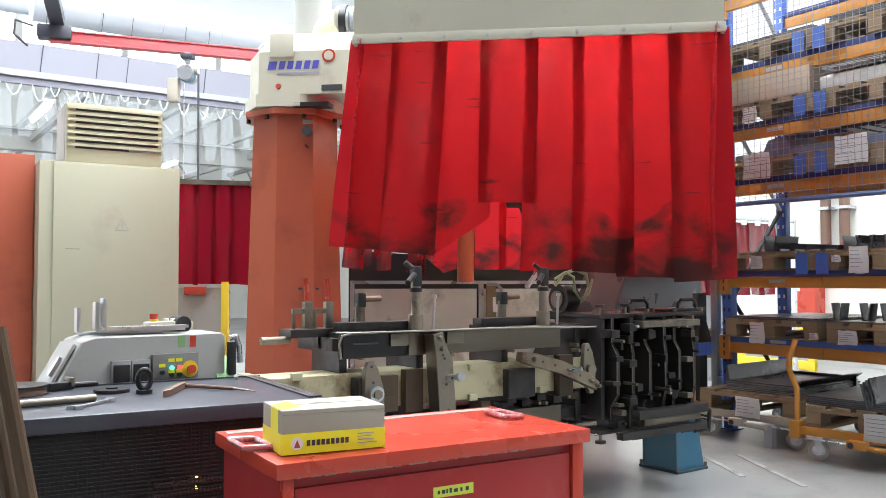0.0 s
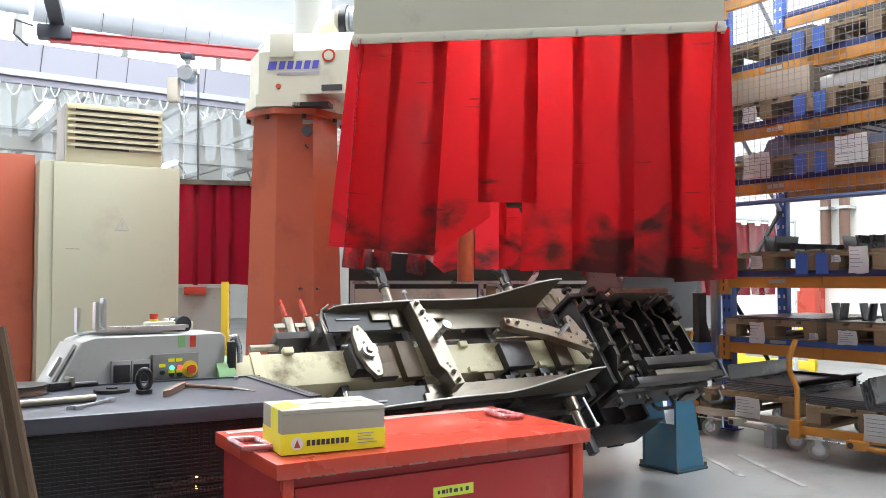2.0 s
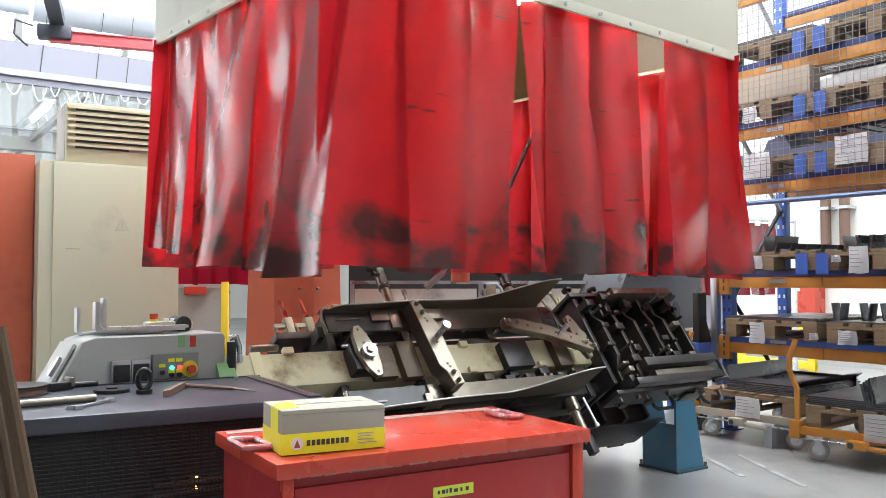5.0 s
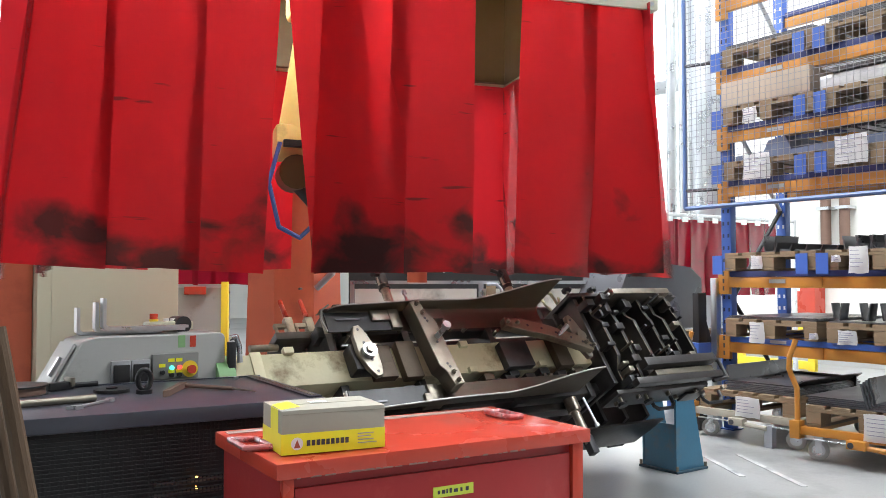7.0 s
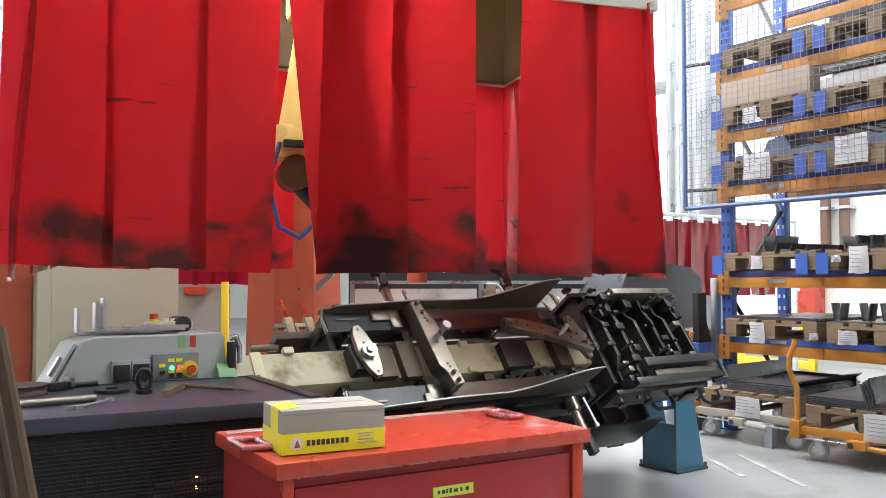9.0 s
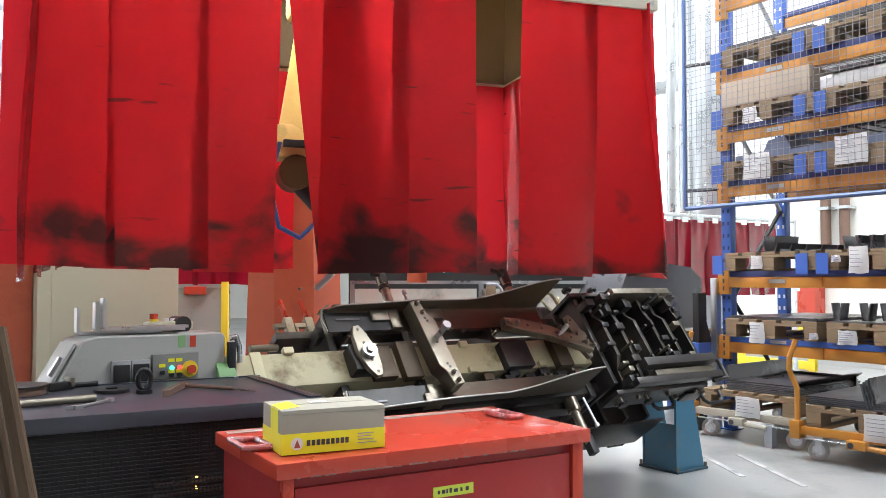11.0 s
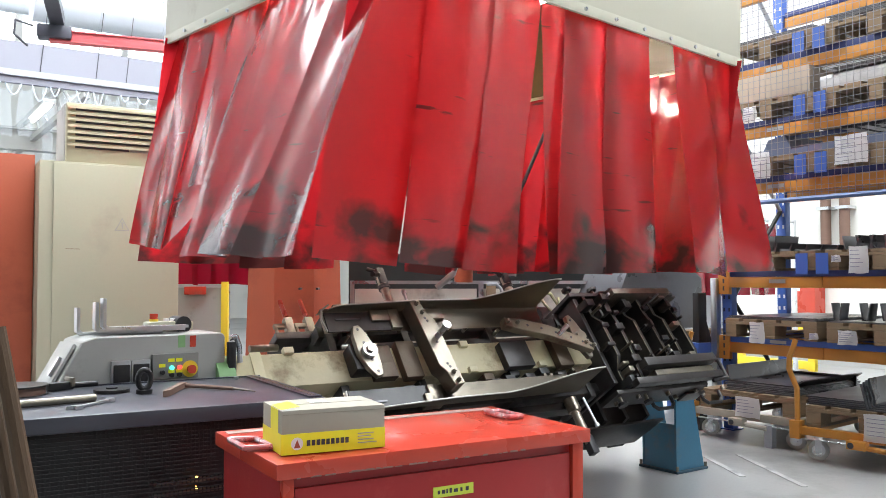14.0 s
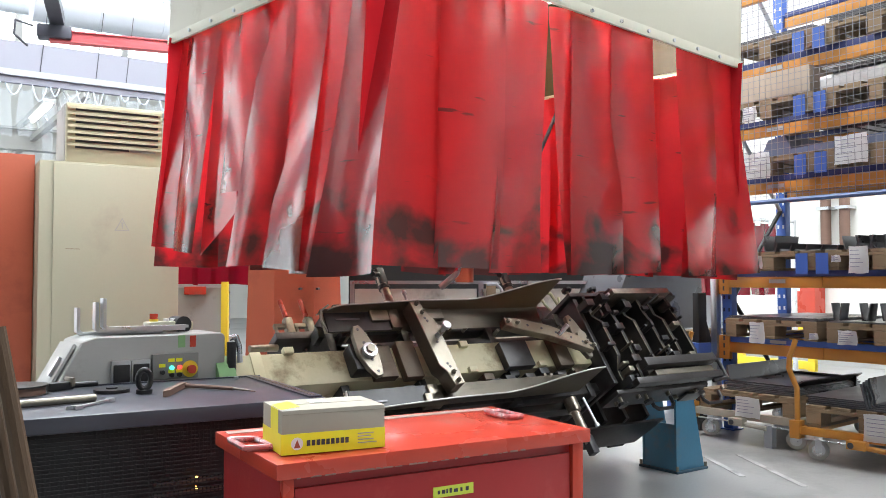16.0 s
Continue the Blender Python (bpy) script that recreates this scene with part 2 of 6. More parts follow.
def pvc(name, base, through_share, gain_value):
    """Red translucent welding curtain: gloss, light that comes through, and soot smeared over the lower part."""
    m = mat(name, base, 0.17, var=0.12, scale=1.6, bump=0.10, fine=7)
    n, l = m.node_tree.nodes, m.node_tree.links
    bs, out = n["Principled BSDF"], n["Material Output"]
    col = bs.inputs["Base Color"].links[0].from_socket
    # each strip has aged differently
    info = n.new("ShaderNodeObjectInfo")
    hue = n.new("ShaderNodeHueSaturation")
    val = n.new("ShaderNodeMapRange")
    val.inputs["To Min"].default_value, val.inputs["To Max"].default_value = 0.84, 1.1
    l.new(info.outputs["Random"], val.inputs["Value"])
    l.new(val.outputs[0], hue.inputs["Value"])
    l.new(col, hue.inputs["Color"])
    # soot: smeared streaks and blots, denser low down where the sparks fly
    tc, mp, sep = n.new("ShaderNodeTexCoord"), n.new("ShaderNodeMapping"), n.new("ShaderNodeSeparateXYZ")
    mp.inputs["Scale"].default_value = (2.0, 2.0, 2.6)
    comb, add = n.new("ShaderNodeCombineXYZ"), n.new("ShaderNodeVectorMath")
    for i in range(3):
        l.new(info.outputs["Random"], comb.inputs[i])
    add.operation = "MULTIPLY_ADD"
    add.inputs[1].default_value = (23.0, 17.0, 31.0)
    l.new(tc.outputs["Object"], mp.inputs[0])
    l.new(comb.outputs[0], add.inputs[0])
    l.new(mp.outputs[0], add.inputs[2])
    l.new(tc.outputs["Object"], sep.inputs[0])
    soot = n.new("ShaderNodeTexNoise")
    soot.inputs["Scale"].default_value, soot.inputs["Detail"].default_value, soot.inputs["Distortion"].default_value = 1.7, 8, 0.35
    l.new(add.outputs[0], soot.inputs["Vector"])
    low = n.new("ShaderNodeMapRange")
    low.inputs["From Min"].default_value, low.inputs["From Max"].default_value = -0.70, -1.35
    low.inputs["To Min"].default_value, low.inputs["To Max"].default_value = -0.24, 0.11
    l.new(sep.outputs["Z"], low.inputs["Value"])
    sm = n.new("ShaderNodeMath")
    l.new(soot.outputs["Fac"], sm.inputs[0])
    l.new(low.outputs[0], sm.inputs[1])
    ramp = n.new("ShaderNodeValToRGB")
    ramp.color_ramp.elements[0].position, ramp.color_ramp.elements[1].position = 0.49, 0.66
    ramp.color_ramp.elements[1].color = (0.88, 0.88, 0.88, 1)
    l.new(sm.outputs[0], ramp.inputs[0])
    mix = n.new("ShaderNodeMix")
    mix.data_type = "RGBA"
    l.new(ramp.outputs[0], mix.inputs["Factor"])
    l.new(hue.outputs[0], mix.inputs["A"])
    mix.inputs["B"].default_value = (0.06, 0.042, 0.040, 1)
    # a few thin dark scorch scratches
    mp2, scr, cut = n.new("ShaderNodeMapping"), n.new("ShaderNodeTexNoise"), n.new("ShaderNodeValToRGB")
    mp2.inputs["Scale"].default_value, mp2.inputs["Rotation"].default_value = (2.2, 2.2, 17.0), (0.0, 0.12, 0.0)
    l.new(tc.outputs["Object"], mp2.inputs[0])
    add2 = n.new("ShaderNodeVectorMath")
    add2.operation = "MULTIPLY_ADD"
    add2.inputs[1].default_value = (13.0, 41.0, 57.0)
    l.new(comb.outputs[0], add2.inputs[0])
    l.new(mp2.outputs[0], add2.inputs[2])
    scr.inputs["Scale"].default_value, scr.inputs["Detail"].default_value = 1.5, 3
    l.new(add2.outputs[0], scr.inputs["Vector"])
    cut.color_ramp.elements[0].position, cut.color_ramp.elements[1].position = 0.69, 0.74
    cut.color_ramp.elements[1].color = (0.7, 0.7, 0.7, 1)
    l.new(scr.outputs["Fac"], cut.inputs[0])
    most = n.new("ShaderNodeMath")
    most.operation = "MAXIMUM"
    l.new(ramp.outputs[0], most.inputs[0])
    l.new(cut.outputs[0], most.inputs[1])
    l.new(most.outputs[0], mix.inputs["Factor"])
    l.new(mix.outputs["Result"], bs.inputs["Base Color"])
    df, tr, gl = n.new("ShaderNodeBsdfDiffuse"), n.new("ShaderNodeBsdfTranslucent"), n.new("ShaderNodeBsdfGlossy")
    gain = n.new("ShaderNodeHueSaturation")
    gain.inputs["Value"].default_value = gain_value
    l.new(mix.outputs["Result"], gain.inputs["Color"])
    l.new(mix.outputs["Result"], df.inputs["Color"])
    l.new(gain.outputs[0], tr.inputs["Color"])
    ms, sheen, fr = n.new("ShaderNodeMixShader"), n.new("ShaderNodeMixShader"), n.new("ShaderNodeLayerWeight")
    ms.inputs[0].default_value = through_share
    l.new(df.outputs[0], ms.inputs[1])
    l.new(tr.outputs[0], ms.inputs[2])
    pw, ma = n.new("ShaderNodeMath"), n.new("ShaderNodeMath")
    pw.operation, ma.operation = "POWER", "MULTIPLY_ADD"
    pw.inputs[1].default_value, ma.inputs[1].default_value, ma.inputs[2].default_value = 1.9, 0.85, 0.04
    l.new(fr.outputs["Facing"], pw.inputs[0])
    l.new(pw.outputs[0], ma.inputs[0])
    gl.inputs["Roughness"].default_value = 0.15
    l.new(bs.inputs["Normal"].links[0].from_socket, gl.inputs["Normal"])
    l.new(bs.inputs["Normal"].links[0].from_socket, df.inputs["Normal"])
    l.new(ma.outputs[0], sheen.inputs[0])
    l.new(ms.outputs[0], sheen.inputs[1])
    l.new(gl.outputs[0], sheen.inputs[2])
    l.new(sheen.outputs[0], out.inputs["Surface"])
    return m


M_PVC = pvc("red_welding_curtain", (0.80, 0.032, 0.047), 0.78, 0.82)
M_PVC_DARK = pvc("dark_red_welding_curtain", (0.34, 0.010, 0.03), 0.35, 1.1)


# ---- mesh helpers ----
def box(bm, x0, x1, y0, y1, z0, z1, m=None, bevel=0.0):
    """An axis-aligned block between two corners, turned by m."""
    r = bmesh.ops.create_cube(bm, size=1.0)
    vs = r["verts"]
    for v in vs:
        v.co = Vector(((x0 + x1) / 2 + v.co.x * (x1 - x0), (y0 + y1) / 2 + v.co.y * (y1 - y0), (z0 + z1) / 2 + v.co.z * (z1 - z0)))
    if bevel:
        es = list({e for v in vs for e in v.link_edges})
        r = bmesh.ops.bevel(bm, geom=es, offset=bevel, segments=2, affect="EDGES", profile=0.6)
        vs = r["verts"]
    if m is not None:
        bmesh.ops.transform(bm, matrix=m, verts=vs)
    return bm


def rod(bm, p, q, r, n=12, r2=None):
    """A round bar from p to q."""
    p, q = Vector(p), Vector(q)
    d = q - p
    res = bmesh.ops.create_cone(bm, cap_ends=True, segments=n, radius1=r, radius2=r if r2 is None else r2, depth=d.length)
    t = d.to_track_quat("Z", "Y").to_matrix().to_4x4()
    bmesh.ops.transform(bm, matrix=Matrix.Translation((p + q) / 2) @ t, verts=res["verts"])
    return bm


def tube(bm, pts, r, n=8):
    """A bent round bar along points."""
    for p, q in zip(pts[:-1], pts[1:]):
        rod(bm, p, q, r, n)
    for p in pts[1:-1]:
        s = bmesh.ops.create_uvsphere(bm, u_segments=n, v_segments=6, radius=r)
        bmesh.ops.translate(bm, verts=s["verts"], vec=p)
    return bm


def prism(bm, outline, lo, hi, axis="y"):
    """An outline of (u, w) pairs pushed along an axis from lo to hi."""
    def at(u, w, d):
        return {"y": (u, d, w), "x": (d, u, w), "z": (u, w, d)}[axis]
    a = [bm.verts.new(at(u, w, lo)) for u, w in outline]
    b = [bm.verts.new(at(u, w, hi)) for u, w in outline]
    k = len(outline)
    bm.faces.new(a)
    bm.faces.new(b[::-1])
    for i in range(k):
        bm.faces.new((a[i], b[i], b[(i + 1) % k], a[(i + 1) % k]))
    bmesh.ops.recalc_face_normals(bm, faces=bm.faces[:])
    return bm


def mesh(name, bm, material, smooth=False):
    me = bpy.data.meshes.new(name)
    bmesh.ops.recalc_face_normals(bm, faces=bm.faces[:])
    bm.to_mesh(me)
    bm.free()
    me.materials.append(material)
    if smooth:
        me.polygons.foreach_set("use_smooth", [True] * len(me.polygons))
        me.set_sharp_from_angle(angle=radians(35))
    return me


def part(name, bm, material, parent, label="", m=None, smooth=True):
    """Link a bmesh as one mesh object under a thing or a part."""
    ob = new(name, mesh(name, bm, material, smooth))
    ob.parent = parent
    if m is not None:
        ob.matrix_basis = m
    if label:
        ob["label"] = label
    return ob


def share(name, me, parent, m, label=""):
    """One more piece on a mesh that alike pieces share."""
    ob = new(name, me)
    ob.parent = parent
    ob.matrix_basis = m
    if label:
        ob["label"] = label
    return ob


def thing(name, m, label, category, group="", kind=""):
    ob = new(name)
    ob.empty_display_size = 0.1
    ob.matrix_basis = m
    return tagged(ob, label, category, group, kind)


def solid(name, bm, material, m, label, category, kind="", group="", smooth=True):
    ob = new(name, mesh(name, bm, material, smooth))
    ob.matrix_basis = m
    return tagged(ob, label, category, group, kind)


NB = bmesh.new


# ---- the hall ----
def build_hall():
    g = gpose(0, 0)
    solid("floor", box(NB(), -22, 11.6, -12, 26, -0.2, 0), M_FLOOR, g, "worn grey sealed concrete workshop floor", "floor", "structure")
    solid("wall_east", box(NB(), 11.4, 11.6, -12, 26, 0, 8), M_WHITE, g, "white painted masonry hall wall", "wall", "structure")
    solid("wall_north", box(NB(), -22, 11.4, 26, 26.2, 0, 8), M_WHITE, g, "white far hall wall", "wall", "structure")
    solid("wall_west", box(NB(), -22.2, -22, -12, 26, 0, 8), M_GREYWALL, g, "grey painted hall wall", "wall", "structure")
    solid("wall_south", box(NB(), -22, 11.4, -12.2, -12, 0, 8), M_GREYWALL, g, "grey painted hall wall", "wall", "structure")
    solid("ceiling", box(NB(), -22, 11.4, -12, 26, 8, 8.2), M_CEIL, g, "white corrugated hall roof", "ceiling", "structure")
    solid("baseboard", box(NB(), 11.36, 11.4, -12, 26, 0.001, 0.14), M_GREY, g, "grey base strip along the hall wall", "baseboard", "structure")
    # painted lane marks on the floor
    for a, b, l, w, turn in ((4.75, 3.75, 1.1, 0.04, 60), (4.78, 3.3, 0.9, 0.04, 60), (5.2, 5.2, 1.6, 0.05, 0)):
        solid("floor_line", box(NB(), -l / 2, l / 2, -w / 2, w / 2, 0.002, 0.004), M_LINE, gpose(a, b, 0, turn), "faded white line painted on the floor", "floor marking", "structure")
    # clerestory: window band over the next bay
    w = thing("window_1", gpose(0, 16.0), "long band of bright clerestory windows", "window", kind="structure")
    part("window_sill", box(NB(), -14, 11.3, -0.1, 0.1, 4.75, 4.95), M_GREY, w)
    for i in range(14):
        x = -13.6 + i * 1.75
        part("pane", box(NB(), x + 0.06, x + 1.69, -0.02, 0.0, 5.0, 6.3), M_DAYLIGHT, w)
        part("window_frame", box(NB(), x - 0.05, x + 0.05, -0.08, 0.08, 4.95, 6.4), M_GREY, w)
    part("wall_panel", box(NB(), -14, 11.3, -0.1, 0.1, 6.4, 7.99), M_CEIL, w)
    # the row at -3 is unseen, added over the fill lamp
    for b in (-3.0, 5.0, 10.5):
        s = thing("window_2", gpose(0, b), "bright roof light along the hall, out of view", "window", kind="structure")
        for i in range(8):
            x = -13.6 + i * 3.1
            part("pane", box(NB(), x, x + 2.9, -0.9, 0.9, 7.93, 7.95), M_ROOFLIGHT, s)
            part("window_frame", box(NB(), x + 2.9, x + 3.1, -0.9, 0.9, 7.9, 7.99), M_GREY, s)
    # unseen glowing panes, added for white reflections on the curtain strips
    n = thing("sheen_window", gpose(0, 16.05), "unseen bright panes added to mirror in the curtain strips", "window", kind="structure")
    for i in range(5):
        part("pane", box(NB(), -13.5 + i * 2.4, -11.3 + i * 2.4, -0.02, 0.0, 0.6, 4.6), M_DAYLIGHT, n)
        part("window_frame", box(NB(), -13.6 + i * 2.4, -13.5 + i * 2.4, -0.06, 0.06, 0.0, 4.7), M_GREY, n)
    # high daylight windows in the east wall
    e = thing("window_3", gpose(11.39, 0), "tall bright wall windows", "window", kind="structure")
    for b in (8.6, 11.4):
        part("pane", box(NB(), -0.03, 0.0, b, b + 2.3, 1.9, 5.6), M_DAYLIGHT, e)
        part("window_frame", box(NB(), -0.08, 0.0, b - 0.1, b, 1.8, 5.7), M_GREY, e)


build_hall()


def round_duct(name, p, q, r, material, label):
    d = thing(name, Matrix.Translation(p), label, "duct", "ventilation ducts")
    v = Vector(q) - Vector(p)
    part("pipe", rod(NB(), (0, 0, 0), v, r, 28), material, d)
    k = max(2, int(v.length / 0.9))
    for i in range(1, k):
        c = v * (i / k)
        n = v.normalized() * 0.03
        part("seam", rod(NB(), c - n, c + n, r * 1.035, 28), material, d)
    return d


def build_roofworks():
    # deep girder with a runway lip, over the passage to the next bay
    g = thing("roof_girder", gpose(0, 12.2), "long grey box girder with a bolted lower flange", "girder")
    part("web", box(NB(), -6, 7, 0, 0.35, 3.93, 4.33), M_GIRDER, g)
    part("flange", box(NB(), -6, 7, -0.14, 0.4, 3.85, 3.93), M_SKYGREY, g)
    part("rail", box(NB(), -6, 7, -0.10, -0.02, 3.76, 3.848), M_GIRDER, g)
    for i in range(14):
        part("bolt", rod(NB(), (-3.5 + i * 0.62, -0.145, 3.89), (-3.5 + i * 0.62, -0.155, 3.89), 0.025, 8), M_CHROME, g)
    for i, x in enumerate((1.9, 2.6, 3.0, 3.75, 4.1)):
        part("hanger_wire", rod(NB(), (x, -0.02, 3.93), (x + 0.1, 0.02, 4.9), 0.006, 5), M_INK, g)
    # light crane: red bridge beam with its end carriage and chain hoist
    c = thing("bridge_crane", pose(-4.22, 9.0, 3.83, 0, 0, 21), "red steel crane beam with dark end carriage", "crane")
    part("beam", box(NB(), 0, 3.6, -0.04, 0.04, -0.055, 0.045, bevel=0.005), M_CRANE, c)
    part("flange", box(NB(), 0, 3.6, -0.06, 0.06, 0.045, 0.057), M_CRANE, c)
    part("flange", box(NB(), 0, 3.6, -0.06, 0.06, -0.067, -0.055), M_CRANE, c)
    part("end_carriage", box(NB(), -0.12, 0.22, -0.10, 0.10, -0.04, 0.10, bevel=0.02), M_SLATE, c)
    part("runway", box(NB(), 0.0, 0.14, -2.6, 0.14, 0.12, 0.24), M_SLATE, c)
    part("cable_loop", tube(NB(), [(-0.15, -0.1, 0.06), (-0.32, -0.12, 0.1), (-0.33, -0.12, -0.05), (-0.2, -0.1, -0.16)], 0.012), M_INK, c)
    part("eye_ring", tube(NB(), [(2.28 + 0.07 * math.cos(k), -0.12, 0.03 + 0.07 * math.sin(k)) for k in [i * 0.524 for i in range(13)]], 0.016), M_GREY, c)
    h = thing("chain_hoist", pose(-2.87, 9.45, 3.52), "blue-grey electric chain hoist hung under the crane beam", "chain hoist")
    bm = NB()
    r = bmesh.ops.create_uvsphere(bm, u_segments=20, v_segments=12, radius=0.095)
    bmesh.ops.transform(bm, matrix=Matrix.Diagonal((1, 0.9, 1.05, 1)), verts=r["verts"])
    part("motor", bm, M_HOIST, h)
    part("gear_case", rod(NB(), (0.0, -0.10, 0.0), (0.0, 0.12, 0.0), 0.085, 20), M_CHROME, h)
    part("end_cap", rod(NB(), (-0.10, 0, 0.05), (0.12, 0, 0.05), 0.06, 18), M_GREY, h)
    part("trolley", box(NB(), -0.07, 0.07, -0.07, 0.07, 0.17, 0.22, bevel=0.01), M_SLATE, h)
    part("hook_block", box(NB(), -0.03, 0.03, -0.03, 0.03, 0.12, 0.24), M_CHROME, h)
    part("chain_bag", box(NB(), -0.22, -0.09, -0.06, 0.06, -0.32, -0.04, bevel=0.03), M_CARD, h)
    part("cable", rod(NB(), (0.12, 0, 0), (0.14, 0, -2.2), 0.012, 8), M_INK, h)
    part("chain", rod(NB(), (-0.04, 0, -0.1), (-0.04, 0, -2.2), 0.006, 6), M_CHROME, h)
    # ventilation
    round_duct("round_duct", grid(2.0, 13.6, 5.35), grid(9.5, 13.6, 5.35), 0.32, M_DUCT, "large bright spiral ventilation duct under the roof")
    round_duct("round_duct", grid(-2, 14.8, 5.6), grid(9.5, 14.8, 5.6), 0.16, M_DUCT, "slim bright spiral ventilation duct under the roof")
    round_duct("round_duct", grid(8.6, 6.7, 0.0), grid(8.6, 6.7, 7.9), 0.26, M_CHROME, "upright shiny spiral duct beside the pallet rack")
    round_duct("round_duct", grid(8.3, 8.7, 3.75), grid(8.6, 6.9, 3.75), 0.14, M_CHROME, "short shiny branch duct")
    for a, b in ((7.62, 6.29), (7.80, 6.62)):
        solid("steel_pipe", rod(NB(), (0, 0, 0), (0, 0, 7.9), 0.06, 12), M_CHROME, gpose(a, b), "upright grey service pipe", "pipe")
    for y in (6.80, 6.52):
        p = thing("wall_pipe", gpose(11.25, y), "brown painted pipe running up the wall", "pipe")
        part("pipe", rod(NB(), (0, 0, 1.55), (0, 0, 3.2), 0.07, 12), M_BROWN, p)
        part("clip", box(NB(), -0.09, 0.14, -0.09, 0.09, 2.2, 2.24), M_CHROME, p)
        part("elbow", tube(NB(), [(0, 0, 1.55), (0, 0.05, 1.42), (0, 0.22, 1.38)], 0.068, 10), M_BROWN, p)
    # the next bay: beams, lights and far shelves
    for b, z, h in ((18.0, 3.75, 0.35), (21.0, 3.1, 0.3), (23.0, 4.6, 0.3)):
        t = thing("bay_beam", gpose(0, b), "pale steel beam across the next bay", "beam", "beams of the next bay")
        part("web", box(NB(), -8, 9, -0.05, 0.05, z, z + h), M_GREY, t)
        part("flange", box(NB(), -8, 9, -0.15, 0.15, z + h, z + h + 0.04), M_GREY, t)
        part("flange", box(NB(), -8, 9, -0.15, 0.15, z - 0.04, z), M_GREY, t)
    for k in range(5):
        t = thing("bay_truss", gpose(0.5 + k * 2.2, 13.2), "pale steel roof truss in the next bay", "truss", "trusses of the next bay")
        part("chord", box(NB(), -0.05, 0.05, 0, 12, 4.4, 4.5), M_GREY, t)
        part("chord", box(NB(), -0.05, 0.05, 0, 12, 3.9, 4.0), M_GREY, t)
        for i in range(12):
            part("brace", rod(NB(), (0, i, 3.95), (0, i + 1, 4.45) if i % 2 else (0, i + 0.5, 4.45), 0.03, 6), M_GREY, t)
    for a, b, z in ((2.3, 14.6, 3.85), (3.9, 15.0, 3.75), (1.2, 17.5, 3.9), (3.4, 18.5, 3.6), (4.8, 16.5, 3.4), (2.6, 21.0, 3.5), (5.2, 20.0, 3.0), (0.2, 19.0, 3.2), (3.2, 15.2, 2.9)):
        t = thing("strip_light", gpose(a, b, z), "lit fluorescent strip light in the next bay", "strip light", "strip lights of the next bay")
        part("housing", box(NB(), -0.09, 0.09, -0.8, 0.8, 0.03, 0.09), M_GREY, t)
        part("tube", rod(NB(), (0, -0.75, 0), (0, 0.75, 0), 0.035, 10), M_TUBE, t)
    rnd = random.Random(5)
    for k in range(26):
        a, b, z = rnd.uniform(-1.5, 5.5), rnd.uniform(16, 24), rnd.uniform(0.4, 3.2)
        w, h = rnd.uniform(0.3, 1.3), rnd.uniform(0.2, 0.9)
        solid("storage_crate", box(NB(), -w / 2, w / 2, -0.3, 0.3, -h / 2, h / 2, bevel=0.01), rnd.choice((M_GREY, M_SKYGREY, M_BLUE, M_WHITE, M_CHROME)), gpose(a, b, z),
              "pale crate on far shelving", "crate", group="crates on the far shelving")
    for k in range(7):
        s = thing("far_shelving", gpose(-2 + k * 1.2, 20 + (k % 3)), "grey metal shelving in the next bay", "shelving", "far shelving")
        for x in (0, 1.1):
            part("post", box(NB(), x, x + 0.05, 0, 0.05, 0, 3.6), M_SKYGREY, s)
        for z in (0.3, 1.0, 1.7, 2.4, 3.1):
            part("shelf", box(NB(), 0.05, 1.1, 0, 0.5, z, z + 0.05), M_CHROME, s)
    # clear plastic strip curtain under the girder
    c = thing("strip_curtain", gpose(0, 12.05), "clear wavy plastic strip curtain hung from a rail", "strip curtain")
    for k in range(34):
        bm = NB()
        x0 = -2.6 + k * 0.27
        w, l, ph = rnd.uniform(0.16, 0.25), rnd.uniform(0.5, 1.5), rnd.uniform(0, 6)
        rows = []
        for j in range(9):
            f = j / 8
            rows.append([bm.verts.new((x0 + (i / 4 - 0.5) * w * (1 - 0.3 * math.sin(f * 3 + ph) ** 2), 0.05 * math.sin(7 * i / 4 + 3 * f + ph), 3.75 - f * l + 0.12 * math.sin(math.pi * i / 4) * (f == 0) * -1)) for i in range(5)])
        for j in range(8):
            for i in range(4):
                bm.faces.new((rows[j][i], rows[j][i + 1], rows[j + 1][i + 1], rows[j + 1][i]))
        part("strip", bm, M_CLEAR, c)
    # folds of the clear strips, their sparkle put into a pale colour
    for k in range(26):
        x = -1.4 + k * 0.27 + rnd.uniform(-0.05, 0.05)
        w, d = rnd.uniform(0.10, 0.19), rnd.uniform(0.08, 0.22)
        part("fold", tube(NB(), [(x + w * (q / 6 - 0.5), -0.03, 3.74 - d * math.sin(math.pi * q / 6)) for q in range(7)], 0.008, 6), M_FOLD, c, "folded edge of clear plastic, its sparkle in pale colour")


build_roofworks()

# ---- the swivelling welding hood on its column ----
PIVOT = Vector((-1.075, 6.725, 0))
HOOD_X, HOOD_Y, HOOD_W, HOOD_D, HOOD_Z = 0.81, -1.54, 2.15, 2.92, 2.63
LEAN = pose(0, 0, HOOD_Z, -0.4, 0.85, 0) @ pose(0, 0, -HOOD_Z)


